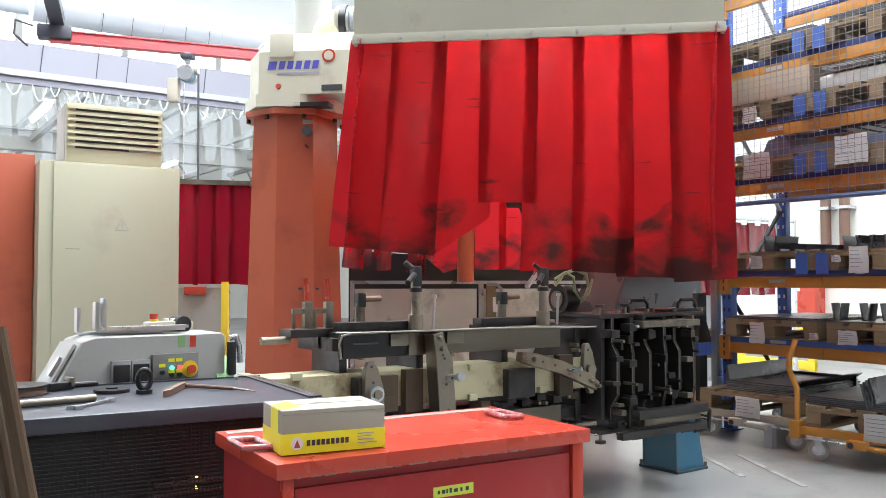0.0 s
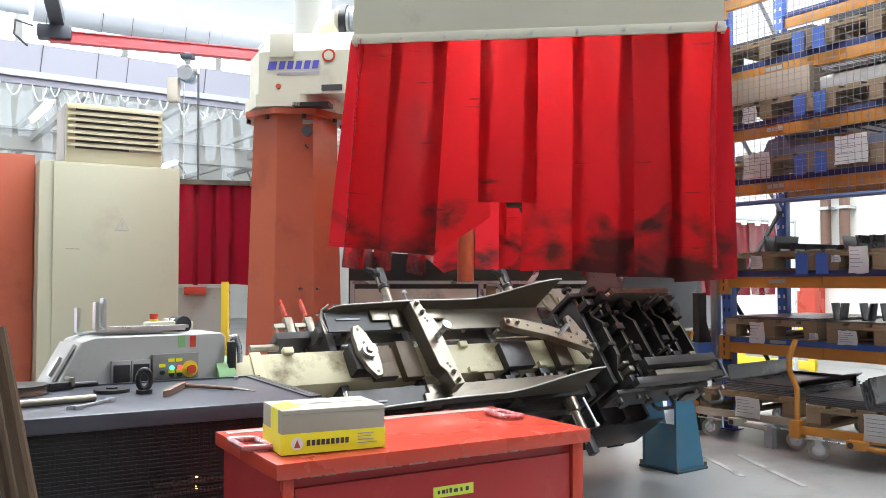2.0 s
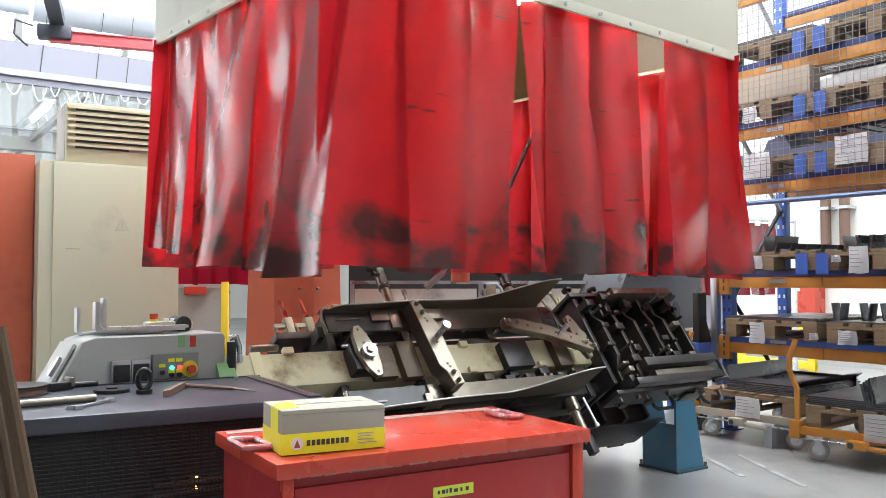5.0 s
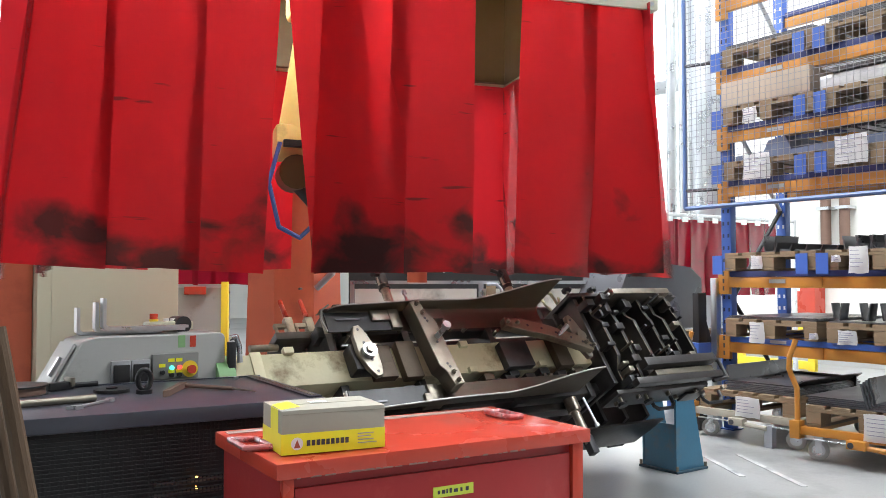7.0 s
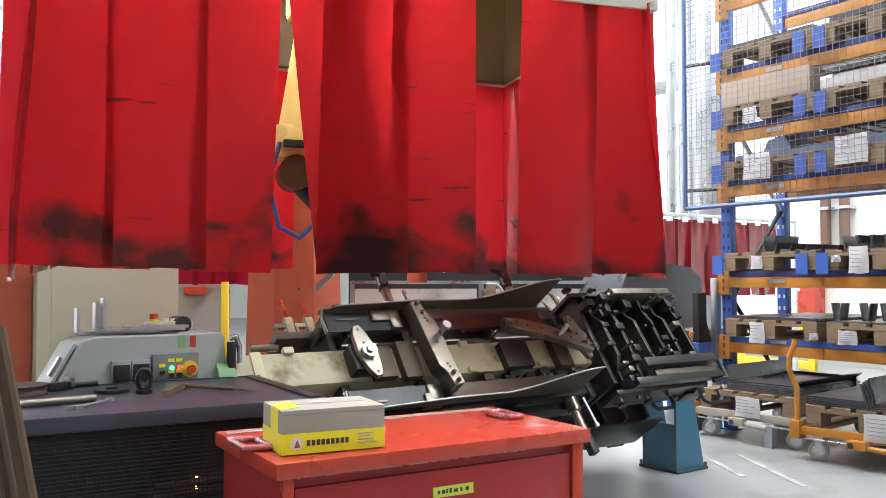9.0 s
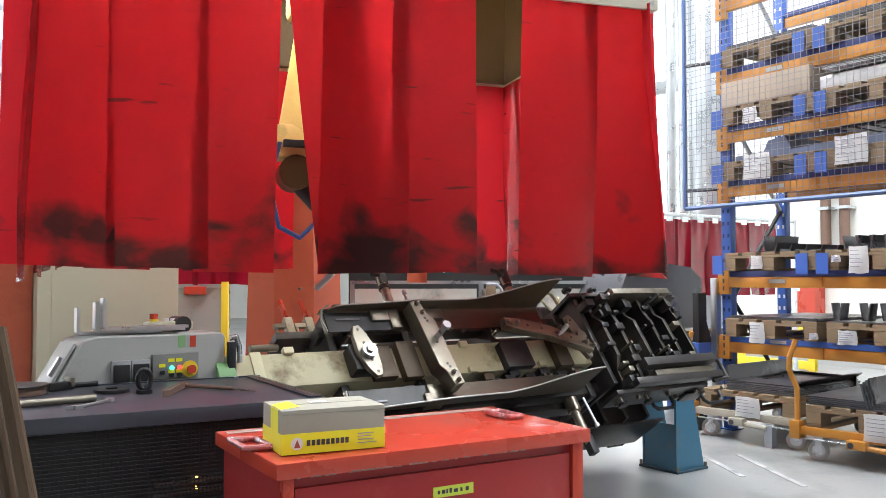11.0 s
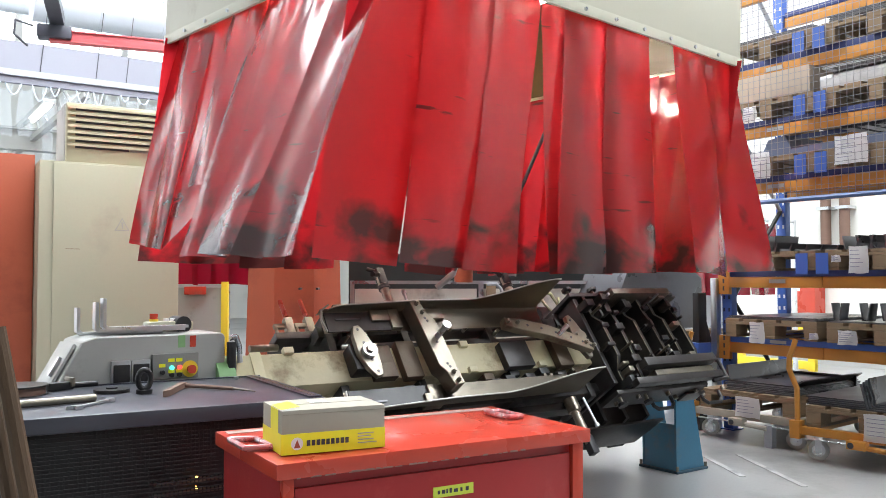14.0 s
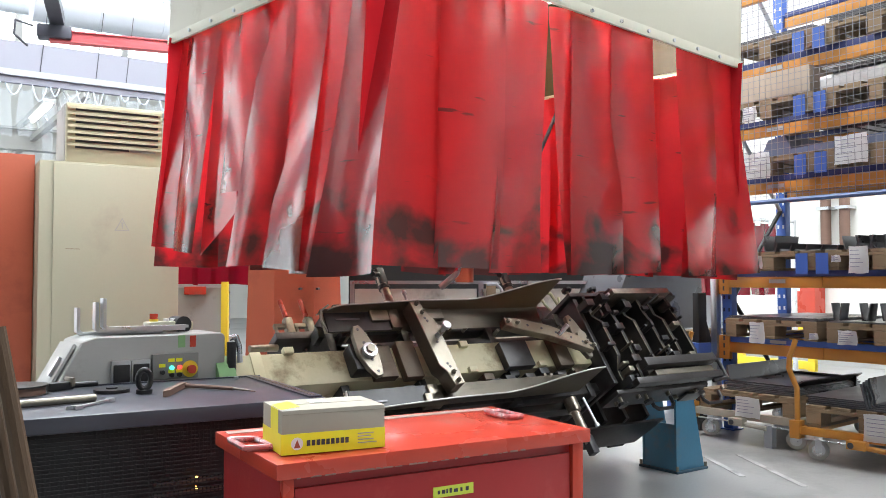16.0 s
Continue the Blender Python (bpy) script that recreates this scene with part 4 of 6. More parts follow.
def build_bench_tools():
    e = thing("eye_bolt", CAB @ pose(-0.525, 0.407, 0.0), "dark forged lifting eye bolt on the cabinet top", "eye bolt")
    part("foot", rod(NB(), (0, 0, 0), (0, 0, 0.014), 0.028, 16), M_BLACK, e)
    part("eye", tube(NB(), [(0.022 * math.cos(k), 0, 0.05 + 0.034 * math.sin(k)) for k in [i * 0.3927 for i in range(17)]], 0.010, 10), M_BLACK, e)
    d = thing("grinding_disc", CAB @ pose(-0.618, 0.505, 0.0, 0, 0, 10), "used brown grinding disc lying on the cabinet top", "grinding disc")
    part("disc", rod(NB(), (0, 0, 0.001), (0, 0, 0.012), 0.062, 28), M_DSTEEL, d)
    part("hub", rod(NB(), (0, 0, 0.0125), (0, 0, 0.018), 0.02, 16), M_BLACK, d)
    t = thing("steel_tube", CAB @ pose(-1.165, 0.195, 0.0), "bare steel tube lying on the cabinet top", "tube")
    part("tube", rod(NB(), (0, 0, 0.013), (0.46, 0.08, 0.013), 0.0125, 16), M_STEEL, t)
    w = thing("spanner", CAB @ pose(-0.785, 0.125, 0.0, 0, 0, 47), "small bare steel open-ended spanner", "spanner")
    part("shank", box(NB(), 0.02, 0.17, -0.006, 0.006, 0.002, 0.010, bevel=0.002), M_CHROME, w)
    part("jaw", prism(NB(), [(-0.02, -0.016), (0.0, -0.006), (0.0, 0.006), (-0.02, 0.016), (0.02, 0.016), (0.03, 0), (0.02, -0.016)], 0.001, 0.0115, "z"), M_CHROME, w)
    part("ring_end", rod(NB(), (0.18, 0, 0.001), (0.18, 0, 0.0115), 0.016, 14), M_CHROME, w)
    h = thing("chipping_hammer", CAB @ pose(-0.366, 0.49, 0.0), "rusty chipping hammer with a long thin handle", "hammer")
    part("head", prism(NB(), [(0.012, 0.014), (-0.008, 0.018), (-0.115, -0.195), (-0.125, -0.225), (-0.098, -0.208)], 0.001, 0.022, "z"), M_BROWN, h)
    part("handle", rod(NB(), (0.004, 0.0, 0.010), (0.13, -0.185, 0.010), 0.008, 10, 0.007), M_BROWN, h)
    part("tip", rod(NB(), (0.13, -0.185, 0.010), (0.186, -0.27, 0.006), 0.005, 8, 0.002), M_STEEL, h)
    n = thing("hex_nut", CAB @ pose(-0.12, 0.66, 0.0), "small bright steel nut", "nut")
    part("body", rod(NB(), (0, 0, 0.001), (0, 0, 0.012), 0.010, 6), M_CHROME, n)
    g = thing("ground_clamp", CAB @ pose(-0.92, 0.60, 0.0, 0, 0, 20), "dark chain clamp with a round red-brown drum", "clamp")
    part("drum", rod(NB(), (0, 0, 0.002), (0, 0, 0.028), 0.095, 28), M_BROWN, g)
    part("rim", rod(NB(), (0, 0, 0.0285), (0, 0, 0.034), 0.105, 28), M_DSTEEL, g)
    part("rim", rod(NB(), (0, 0, 0.0005), (0, 0, 0.0018), 0.105, 28), M_DSTEEL, g)
    part("jaw", box(NB(), 0.11, 0.20, -0.02, 0.02, 0.001, 0.03, bevel=0.006), M_BLACK, g)
    part("screw", rod(NB(), (0.20, 0, 0.014), (0.29, -0.02, 0.014), 0.010, 10), M_BLACK, g)
    part("wing_nut", box(NB(), 0.185, 0.20, -0.03, 0.03, 0.012, 0.045, bevel=0.004), M_STEEL, g)
    # wooden staves lean beside the cabinet, near the camera
    for k, (x, lean, r) in enumerate(((-0.560, -11.5, 0.017), (-0.597, -12.0, 0.016))):
        p = thing("wooden_stave", pose(x, 1.50, 0.0, 0, lean, 0), "weathered brown wooden stave leaning upright", "stave", "leaning staves")
        part("stave", rod(NB(), (0, 0, 0.0), (0, 0.03 * k, 1.14 - 0.05 * k), r, 10, r * 0.85), M_STAVE, p)


build_bench_tools()


# ---- positioner headstock with its controls ----
def build_headstock():
    c = thing("headstock", pose(-1.37, 3.28, 0, 0, 0, 38), "light grey positioner headstock with control panel", "positioner")
    side = [(-0.155, 0.0), (0.56, 0.0), (0.56, 0.965), (0.545, 0.98), (0.03, 0.98), (-0.02, 0.965), (-0.14, 0.75), (-0.155, 0.70)]
    bm = prism(NB(), side, 0.0, 0.26, "y")
    bmesh.ops.bevel(bm, geom=bm.edges[:], offset=0.005, segments=1, affect="EDGES")
    part("housing", bm, M_GREY, c, smooth=False)
    cov = part("side_cover", box(NB(), -0.105, 0.105, 0.03, 0.23, 0.003, 0.016, pose(-0.081, 0, 0.858, 0, -60.8, 0), bevel=0.004), M_GREY, c)
    part("latch", box(NB(), -0.04, 0.04, 0.06, 0.085, 0.017, 0.03, pose(-0.081, 0, 0.858, 0, -60.8, 0)), M_CHROME, cov)
    pan = part("control_panel", box(NB(), 0.245, 0.435, -0.022, -0.001, 0.80, 0.903, bevel=0.003), M_SLATE2, c, "grey control panel with lit push buttons")
    for x, z, m, lab in ((0.32, 0.847, M_GREENLAMP, "lit green push button"), (0.352, 0.847, M_REDLAMP, "lit red push button"), (0.282, 0.83, M_BLACK, ""), (0.32, 0.817, M_BLACK, ""), (0.352, 0.817, M_BLACK, "")):
        part("push_button", rod(NB(), (x, -0.034, z), (x, -0.0225, z), 0.009, 14), m, pan, lab)
    for x, z in ((0.32, 0.878), (0.352, 0.878), (0.282, 0.858), (0.32, 0.833), (0.352, 0.833)):
        part("legend_plate", box(NB(), x - 0.013, x + 0.013, -0.0245, -0.0225, z - 0.008, z + 0.006), M_LEMON, pan)
    part("stop_plate", rod(NB(), (0.397, -0.0245, 0.838), (0.397, -0.0225, 0.838), 0.034, 24), M_YELLOW, pan)
    part("emergency_stop", rod(NB(), (0.397, -0.05, 0.838), (0.397, -0.025, 0.838), 0.018, 18, 0.014), M_CHEST, pan, "red mushroom emergency stop")
    for x in (0.085, 0.162):
        s = part("socket", box(NB(), x, x + 0.075, -0.018, -0.001, 0.775, 0.885, bevel=0.004), M_CHROME, c)
        part("socket_lid", box(NB(), x + 0.006, x + 0.069, -0.028, -0.0185, 0.785, 0.87, bevel=0.004), M_BLACK, s, "black socket lid")
    part("marker", box(NB(), 0.355, 0.385, -0.0025, -0.0012, 0.925, 0.975), M_GREENPAINT, c)
    part("marker", box(NB(), 0.405, 0.430, -0.0025, -0.0012, 0.925, 0.972), M_CHEST, c)
    # flange and torch holder toward the jig
    part("face_flange", rod(NB(), (0.561, 0.13, 0.74), (0.60, 0.13, 0.74), 0.14, 28), M_GREENPAINT, c, "pale green turning flange")
    part("holder", tube(NB(), [(0.575, -0.01, 0.955), (0.60, -0.02, 0.96), (0.615, -0.02, 0.92), (0.62, -0.02, 0.85)], 0.012, 10), M_CHROME, c)
    part("holder_clip", box(NB(), 0.565, 0.60, -0.03, 0.0, 0.80, 0.94, bevel=0.006), M_BLACK, c)
    H = pose(-1.37, 3.28, 0.9805, 0, 0, 38)
    for k, (x, y, l, hgt) in enumerate(((0.0, 0.16, 0.34, 0.11), (0.055, 0.10, 0.36, 0.12), (0.07, 0.05, 0.34, 0.125))):
        b = thing("angle_bracket", H @ pose(x, y, 0.012 * k, 0, 0, -4), "bare bent steel angle bracket lying on the headstock", "bracket", "angle brackets on the headstock")
        prof = [(0.012, 0), (l, 0), (l, 0.011), (0.024, 0.011), (0.013, 0.022), (0.013, hgt), (0, hgt), (0, 0.012)]
        part("angle", prism(NB(), prof, 0, 0.055, "y"), M_CHROME, b)
    p = thing("hand_pendant", H @ pose(0.29, 0.155, 0.0, 0, 0, 4), "cream hand-held control pendant with a red stop", "control pendant")
    part("case", box(NB(), 0, 0.20, 0, 0.08, 0.004, 0.045, bevel=0.012), M_CREAM, p)
    part("grip", rod(NB(), (0.15, -0.005, 0.03), (0.15, 0.085, 0.03), 0.036, 18), M_BLACK, p)
    part("emergency_stop", rod(NB(), (0.035, 0.04, 0.046), (0.035, 0.04, 0.078), 0.017, 16), M_CHEST, p, "red mushroom emergency stop")
    part("stop_collar", rod(NB(), (0.035, 0.04, 0.0455), (0.035, 0.04, 0.055), 0.019, 16), M_YELLOW, p)
    for x in (0.09, 0.12, 0.16):
        part("knob", rod(NB(), (x, 0.04, 0.046), (x, 0.04, 0.056), 0.012, 12), M_PAPER, p)
    s = thing("steel_plate_stack", H @ pose(0.10, 0.195, 0.0), "short stack of grey steel plates", "steel plates")
    part("plate", box(NB(), 0, 0.26, 0, 0.06, 0.001, 0.012), M_STEEL, s)
    part("plate", box(NB(), 0.01, 0.25, 0.005, 0.055, 0.0125, 0.022), M_STEEL, s)


build_headstock()


# ---- electrical cabinet with cooler, red cabinet, screens ----
def build_ecab():
    E = pose(-2.906, 6.3, 0, 0, 0, 31)
    c = thing("electrical_cabinet", E, "tall cream electrical cabinet with cooling unit", "electrical cabinet")
    part("body", box(NB(), -0.095, 0.93, 0.02, 0.78, 0.1, 2.1, bevel=0.006), M_CREAM, c)
    part("door", box(NB(), 0.0, 0.92, 0.0, 0.019, 0.12, 2.085, bevel=0.005), M_CREAM, c)
    part("plinth", box(NB(), -0.07, 0.91, 0.04, 0.76, 0.0, 0.1), M_BLACK, c)
    tri = part("warning_sign", prism(NB(), [(0.435, 1.585), (0.545, 1.585), (0.49, 1.685)], -0.003, -0.0005, "y"), M_FADED, c, "faded triangular warning sign")
    part("sign_face", prism(NB(), [(0.447, 1.592), (0.533, 1.592), (0.49, 1.672)], -0.0045, -0.0033, "y"), M_CREAM, tri)
    part("sign_mark", prism(NB(), [(0.488, 1.60), (0.494, 1.60), (0.50, 1.65), (0.484, 1.65)], -0.006, -0.0048, "y"), M_FADED, tri)
    part("scratch", box(NB(), 0.09, 0.19, -0.002, -0.0003, 1.437, 1.441), M_BROWN, c)
    u = thing("cooling_unit", E @ pose(0.08, 0.04, 2.1005), "beige cooling unit with dark louvres on the cabinet roof", "cooling unit")
    part("case", box(NB(), 0, 0.72, 0.06, 0.55, 0.0, 0.455, bevel=0.006), M_GREY, u)
    part("front", box(NB(), 0.005, 0.715, 0.0, 0.059, 0.0, 0.455, bevel=0.012), M_BEIGE, u)
    for i in range(7):
        z = 0.10 + i * 0.048
        l = 0.42 if i == 0 else 0.64
        part("slot", box(NB(), 0.07, 0.07 + l - 0.03, -0.004, -0.001, z + 0.008, z + 0.024), M_INK, u)
        part("louvre", prism(NB(), [(-0.022, z + 0.022), (-0.0015, z + 0.028), (-0.0015, z + 0.044), (-0.022, z + 0.040)], 0.012, 0.708, "x"), M_BEIGE, u)
    part("maker_plate", box(NB(), 0.47, 0.66, -0.004, -0.0013, 0.104, 0.122), M_FADED, u)
    r = thing("red_cabinet", E @ pose(-1.35, 0.30, 0), "tall red-orange painted machine cabinet", "machine cabinet")
    part("body", box(NB(), 0, 1.25, 0, 0.6, 0.05, 2.17, bevel=0.006), M_ORANGE, r)
    part("plinth", box(NB(), 0.02, 1.23, 0.02, 0.58, 0, 0.05), M_BLACK, r)
    # red welding screen between cabinet and column, over a low grey door
    s = thing("welding_screen", pose(-2.27, 7.25, 0, 0, 0, 14), "red curtain welding screen under a steel rail", "welding screen")
    part("rail", box(NB(), 0.0, 0.70, -0.02, 0.02, 2.03, 2.07), M_STEEL, s)
    part("rail_end", box(NB(), 0.60, 0.72, -0.06, 0.06, 2.02, 2.10, bevel=0.006), M_STEEL, s)
    for i in range(4):
        me = strip_mesh(0.19, 0.865, 400 + i, material=M_PVC_DARK)
        share("curtain_strip", me, s, pose(0.07 + i * 0.15, 0.006 * (i % 2), 2.032), "dark red curtain strip")
    d = thing("low_gate", pose(-2.30, 7.27, 0, 0, 0, 14), "grey sheet-metal gate with a red grip", "gate")
    part("sheet", box(NB(), 0.02, 0.42, 0, 0.02, 0.05, 1.14), M_GREY, d)
    part("frame_bar", box(NB(), 0.42, 0.46, -0.02, 0.03, 0.0, 1.17), M_CHROME, d)
    part("frame_bar", box(NB(), 0.0, 0.419, -0.02, 0.03, 1.141, 1.17), M_CHROME, d)
    part("grip", box(NB(), 0.08, 0.26, -0.045, -0.021, 1.08, 1.15, bevel=0.008), M_CHEST, d)
    y = thing("yellow_post", pose(-1.885, 7.35, 0), "yellow painted guard post", "post")
    part("post", box(NB(), -0.03, 0.03, -0.03, 0.03, 0, 1.19, bevel=0.005), M_YELLOW, y)


build_ecab()


def build_fence():
    f = thing("machine_fence", pose(-0.80, 7.30, 0, 0, 0, 6), "grey sheet-metal machine fence with aluminium frame", "fence")
    for i in range(2):
        x = i * 1.12
        part("panel", box(NB(), x + 0.04, x + 1.10, 0.0, 0.02, 0.1, 1.13), M_SHEET, f)
        part("post", box(NB(), x, x + 0.038, -0.02, 0.03, 0.0, 1.17), M_CHROME, f)
    part("top_rail", box(NB(), 0.0, 2.26, -0.02, 0.03, 1.171, 1.20), M_CHROME, f)
    part("bottom_rail", box(NB(), 0.0, 2.26, -0.01, 0.02, 0.05, 0.09), M_CHROME, f)
    part("wooden_post", box(NB(), 1.18, 1.26, -0.06, -0.021, 0.0, 1.17), M_WOOD, f)
    s = thing("rubber_screen", pose(-0.84, 7.55, 0, 0, 0, 6), "black rubber splash screen standing behind the fence", "screen")
    part("sheet", prism(NB(), [(0.0, 0.0), (2.25, 0.0), (2.25, 1.30), (0.95, 1.30), (0.85, 1.27), (0.66, 1.43), (0.0, 1.47)], 0, 0.02, "y"), M_RUBBER, s)
    w = thing("wall_box", pose(0.48, 7.25, 0.0), "small white socket box with a bent cable", "socket box")
    part("case", box(NB(), -0.05, 0.06, 0.02, 0.08, 0.93, 1.06, bevel=0.008), M_PAPER, w)
    part("cable", tube(NB(), [(-0.1, 0.05, 1.17), (-0.02, 0.05, 1.17), (0.02, 0.05, 1.13), (0.03, 0.05, 1.06)], 0.014), M_SKYGREY, w)
    # rolled sheet and roller table behind the tailstock
    d = thing("rolled_sheet", gpose(5.75, 5.02), "dark bent sheet-metal cover on a bench", "sheet metal")
    prof = [(-0.55, 0.78), (0.55, 0.78), (0.55, 1.22), (0.40, 1.32), (0.0, 1.36), (-0.40, 1.30), (-0.55, 1.0)]
    part("cover", prism(NB(), prof, 0, 0.5, "y"), M_DSHEET, d)
    t = thing("roller_table", gpose(5.75, 4.97), "low steel bench with grey top slats", "bench")
    part("slat", box(NB(), -0.75, 0.75, -0.1, 0.05, 0.72, 0.765), M_WOOD, t)
    part("slat", box(NB(), -0.75, 0.75, -0.06, 0.6, 0.64, 0.68), M_DSTEEL, t)
    part("slat", box(NB(), -0.75, 0.75, -0.12, -0.07, 0.52, 0.60), M_AMBER, t)
    for x in (-0.7, 0.66):
        part("leg", box(NB(), x, x + 0.06, -0.05, 0.02, 0, 0.639), M_BLUE, t)
        part("leg", box(NB(), x, x + 0.06, 0.5, 0.56, 0, 0.639), M_BLUE, t)
    k = thing("stop_post", gpose(5.62, 4.50), "black steel stop post with a blue shoe", "post")
    part("post", box(NB(), -0.05, 0.05, -0.03, 0.03, 0.70, 1.10, bevel=0.005), M_BLACK, k)
    part("gusset", prism(NB(), [(0.051, 0.70), (0.14, 0.70), (0.051, 0.92)], -0.01, 0.01, "y"), M_BLACK, k)
    part("shoe", box(NB(), -0.08, 0.08, -0.05, 0.05, 0.60, 0.699), M_BLUE, k)
    part("leg", box(NB(), -0.05, 0.05, -0.03, 0.03, 0.0, 0.599), M_BLACK, k)


build_fence()


def build_far_screens():
    s = thing("welding_screen", pose(2.22, 8.2, 0, 0, 0, 31.5), "dark red curtain welding screen with pale clips", "welding screen")
    part("rail", rod(NB(), (-0.2, 0, 1.84), (1.85, 0, 1.84), 0.02, 10), M_CHROME, s)
    for i in range(8):
        me = strip_mesh(0.26, 0.75 if i > 1 else 0.85, 500 + i, material=M_PVC_DARK)
        share("curtain_strip", me, s, pose(-0.05 + i * 0.215, 0.012 * (i % 2), 1.80), "dark red curtain strip")
        part("clip", box(NB(), -0.09 + i * 0.215, -0.01 + i * 0.215, -0.02, -0.012, 1.775, 1.825), M_PAPER, s)
    for x in (-0.2, 1.85):
        part("post", box(NB(), x - 0.02, x + 0.02, -0.02, 0.02, 0, 1.86), M_CHROME, s)
    d = thing("red_fire_cabinet", gpose(11.1, 7.06), "red wall cabinet with a white notice", "wall cabinet")
    part("case", box(NB(), 0, 0.25, -0.17, 0.17, 0.55, 1.25), M_CHEST, d)
    part("notice", box(NB(), -0.004, -0.001, 0.06, 0.15, 1.05, 1.18), M_PAPER, d)
    y = thing("guard_rail", gpose(10.4, 7.05), "yellow tubular guard rail on the floor", "guard rail")
    part("rail", box(NB(), -0.04, 0.04, -0.6, 0.6, 0.5, 0.58, bevel=0.01), M_YELLOW, y)
    part("rail", box(NB(), -0.04, 0.04, -0.6, 0.6, 0.02, 0.13, bevel=0.01), M_YELLOW, y)
    for b in (-0.6, 0.5):
        part("post", box(NB(), -0.039, 0.039, b, b + 0.1, 0, 0.6, bevel=0.01), M_YELLOW, y)


build_far_screens()

# ---- the turning jig ----
JIG_END = Vector((1.48, 5.45, 0.69))  # where its axis meets the tailstock


def bolt(bm, x, y, z, r=0.012, l=0.02):
    rod(bm, (x, y, z), (x, y - l, z), r, 6)
    rod(bm, (x, y - l, z), (x, y - l - 0.006, z), r * 0.6, 8)


def clamp_bar(j, pts, y, thick, name="clamp_bar", material=None, holes=5, label=""):
    """A flat bar along (x, z) points with half width, seen face on, with bolts."""
    mt = material or M_STEEL
    up, dn = [], []
    for k, (x, z, w) in enumerate(pts):
        a = pts[max(0, k - 1)]
        b = pts[min(len(pts) - 1, k + 1)]
        d = Vector((b[0] - a[0], b[1] - a[1])).normalized()
        up.append((x - d.y * w, z + d.x * w))
        dn.append((x + d.y * w, z - d.x * w))
    bm = prism(NB(), up + dn[::-1], y - thick, y, "y")
    bmesh.ops.bevel(bm, geom=bm.edges[:], offset=0.003, segments=1, affect="EDGES")
    ob = part(name, bm, mt, j, label)
    for i in range(holes):
        f = (i + 0.5) / holes * (len(pts) - 1)
        k = min(len(pts) - 2, int(f))
        g = f - k
        x, z = pts[k][0] * (1 - g) + pts[k + 1][0] * g, pts[k][1] * (1 - g) + pts[k + 1][1] * g
        part("hole", rod(NB(), (x, y - thick - 0.0015, z), (x, y - thick + 0.001, z), 0.007, 10), M_INK, ob)
    return ob


def rail(j, sign):
    """One of the two pressed rails held in the jig: a flange, a rounded bend and a web whose free edge swings out at one end."""
    z1, z0 = 0.275 * sign, 0.155 * sign
    xs = [-2.53 + i * (1.34 / 40) for i in range(41)]
    bm = NB()
    secs, edges = [], []
    for x in xs:
        f = max(0.0, (x + 1.72) / 0.53)
        edge = -0.285 - 0.04 * min(1, (x + 2.53) / 0.5) * 1.0 - 0.18 * (f * f * (3 - 2 * f) if f < 1 else 1)
        if x < -2.45:
            edge += (-(x + 2.45)) * 0.9
        zz = z1 + 0.0 * f
        pts = [(-0.235, z0), (-0.235, z1 - 0.03 * sign), (-0.245, z1 - 0.008 * sign), (-0.262, zz), (edge, zz)]
        edges.append((x, edge, zz))
        secs.append([bm.verts.new((x, y, z)) for y, z in pts])
    for a, b in zip(secs[:-1], secs[1:]):
        for i in range(4):
            bm.faces.new((a[i], a[i + 1], b[i + 1], b[i]))
    bmesh.ops.solidify(bm, geom=bm.faces[:], thickness=0.008)
    ob = part("pressed_rail", bm, M_RAIL, j, "dark pressed steel rail clamped in the jig")
    eb = NB()
    last = None
    for sec in edges:
        p = Vector(sec)
        if last is not None:
            rod(eb, last, p, 0.0042, 6)
        last = p
    part("cut_edge", eb, M_CUTEDGE, ob, "bright bare cut edge")
    return ob


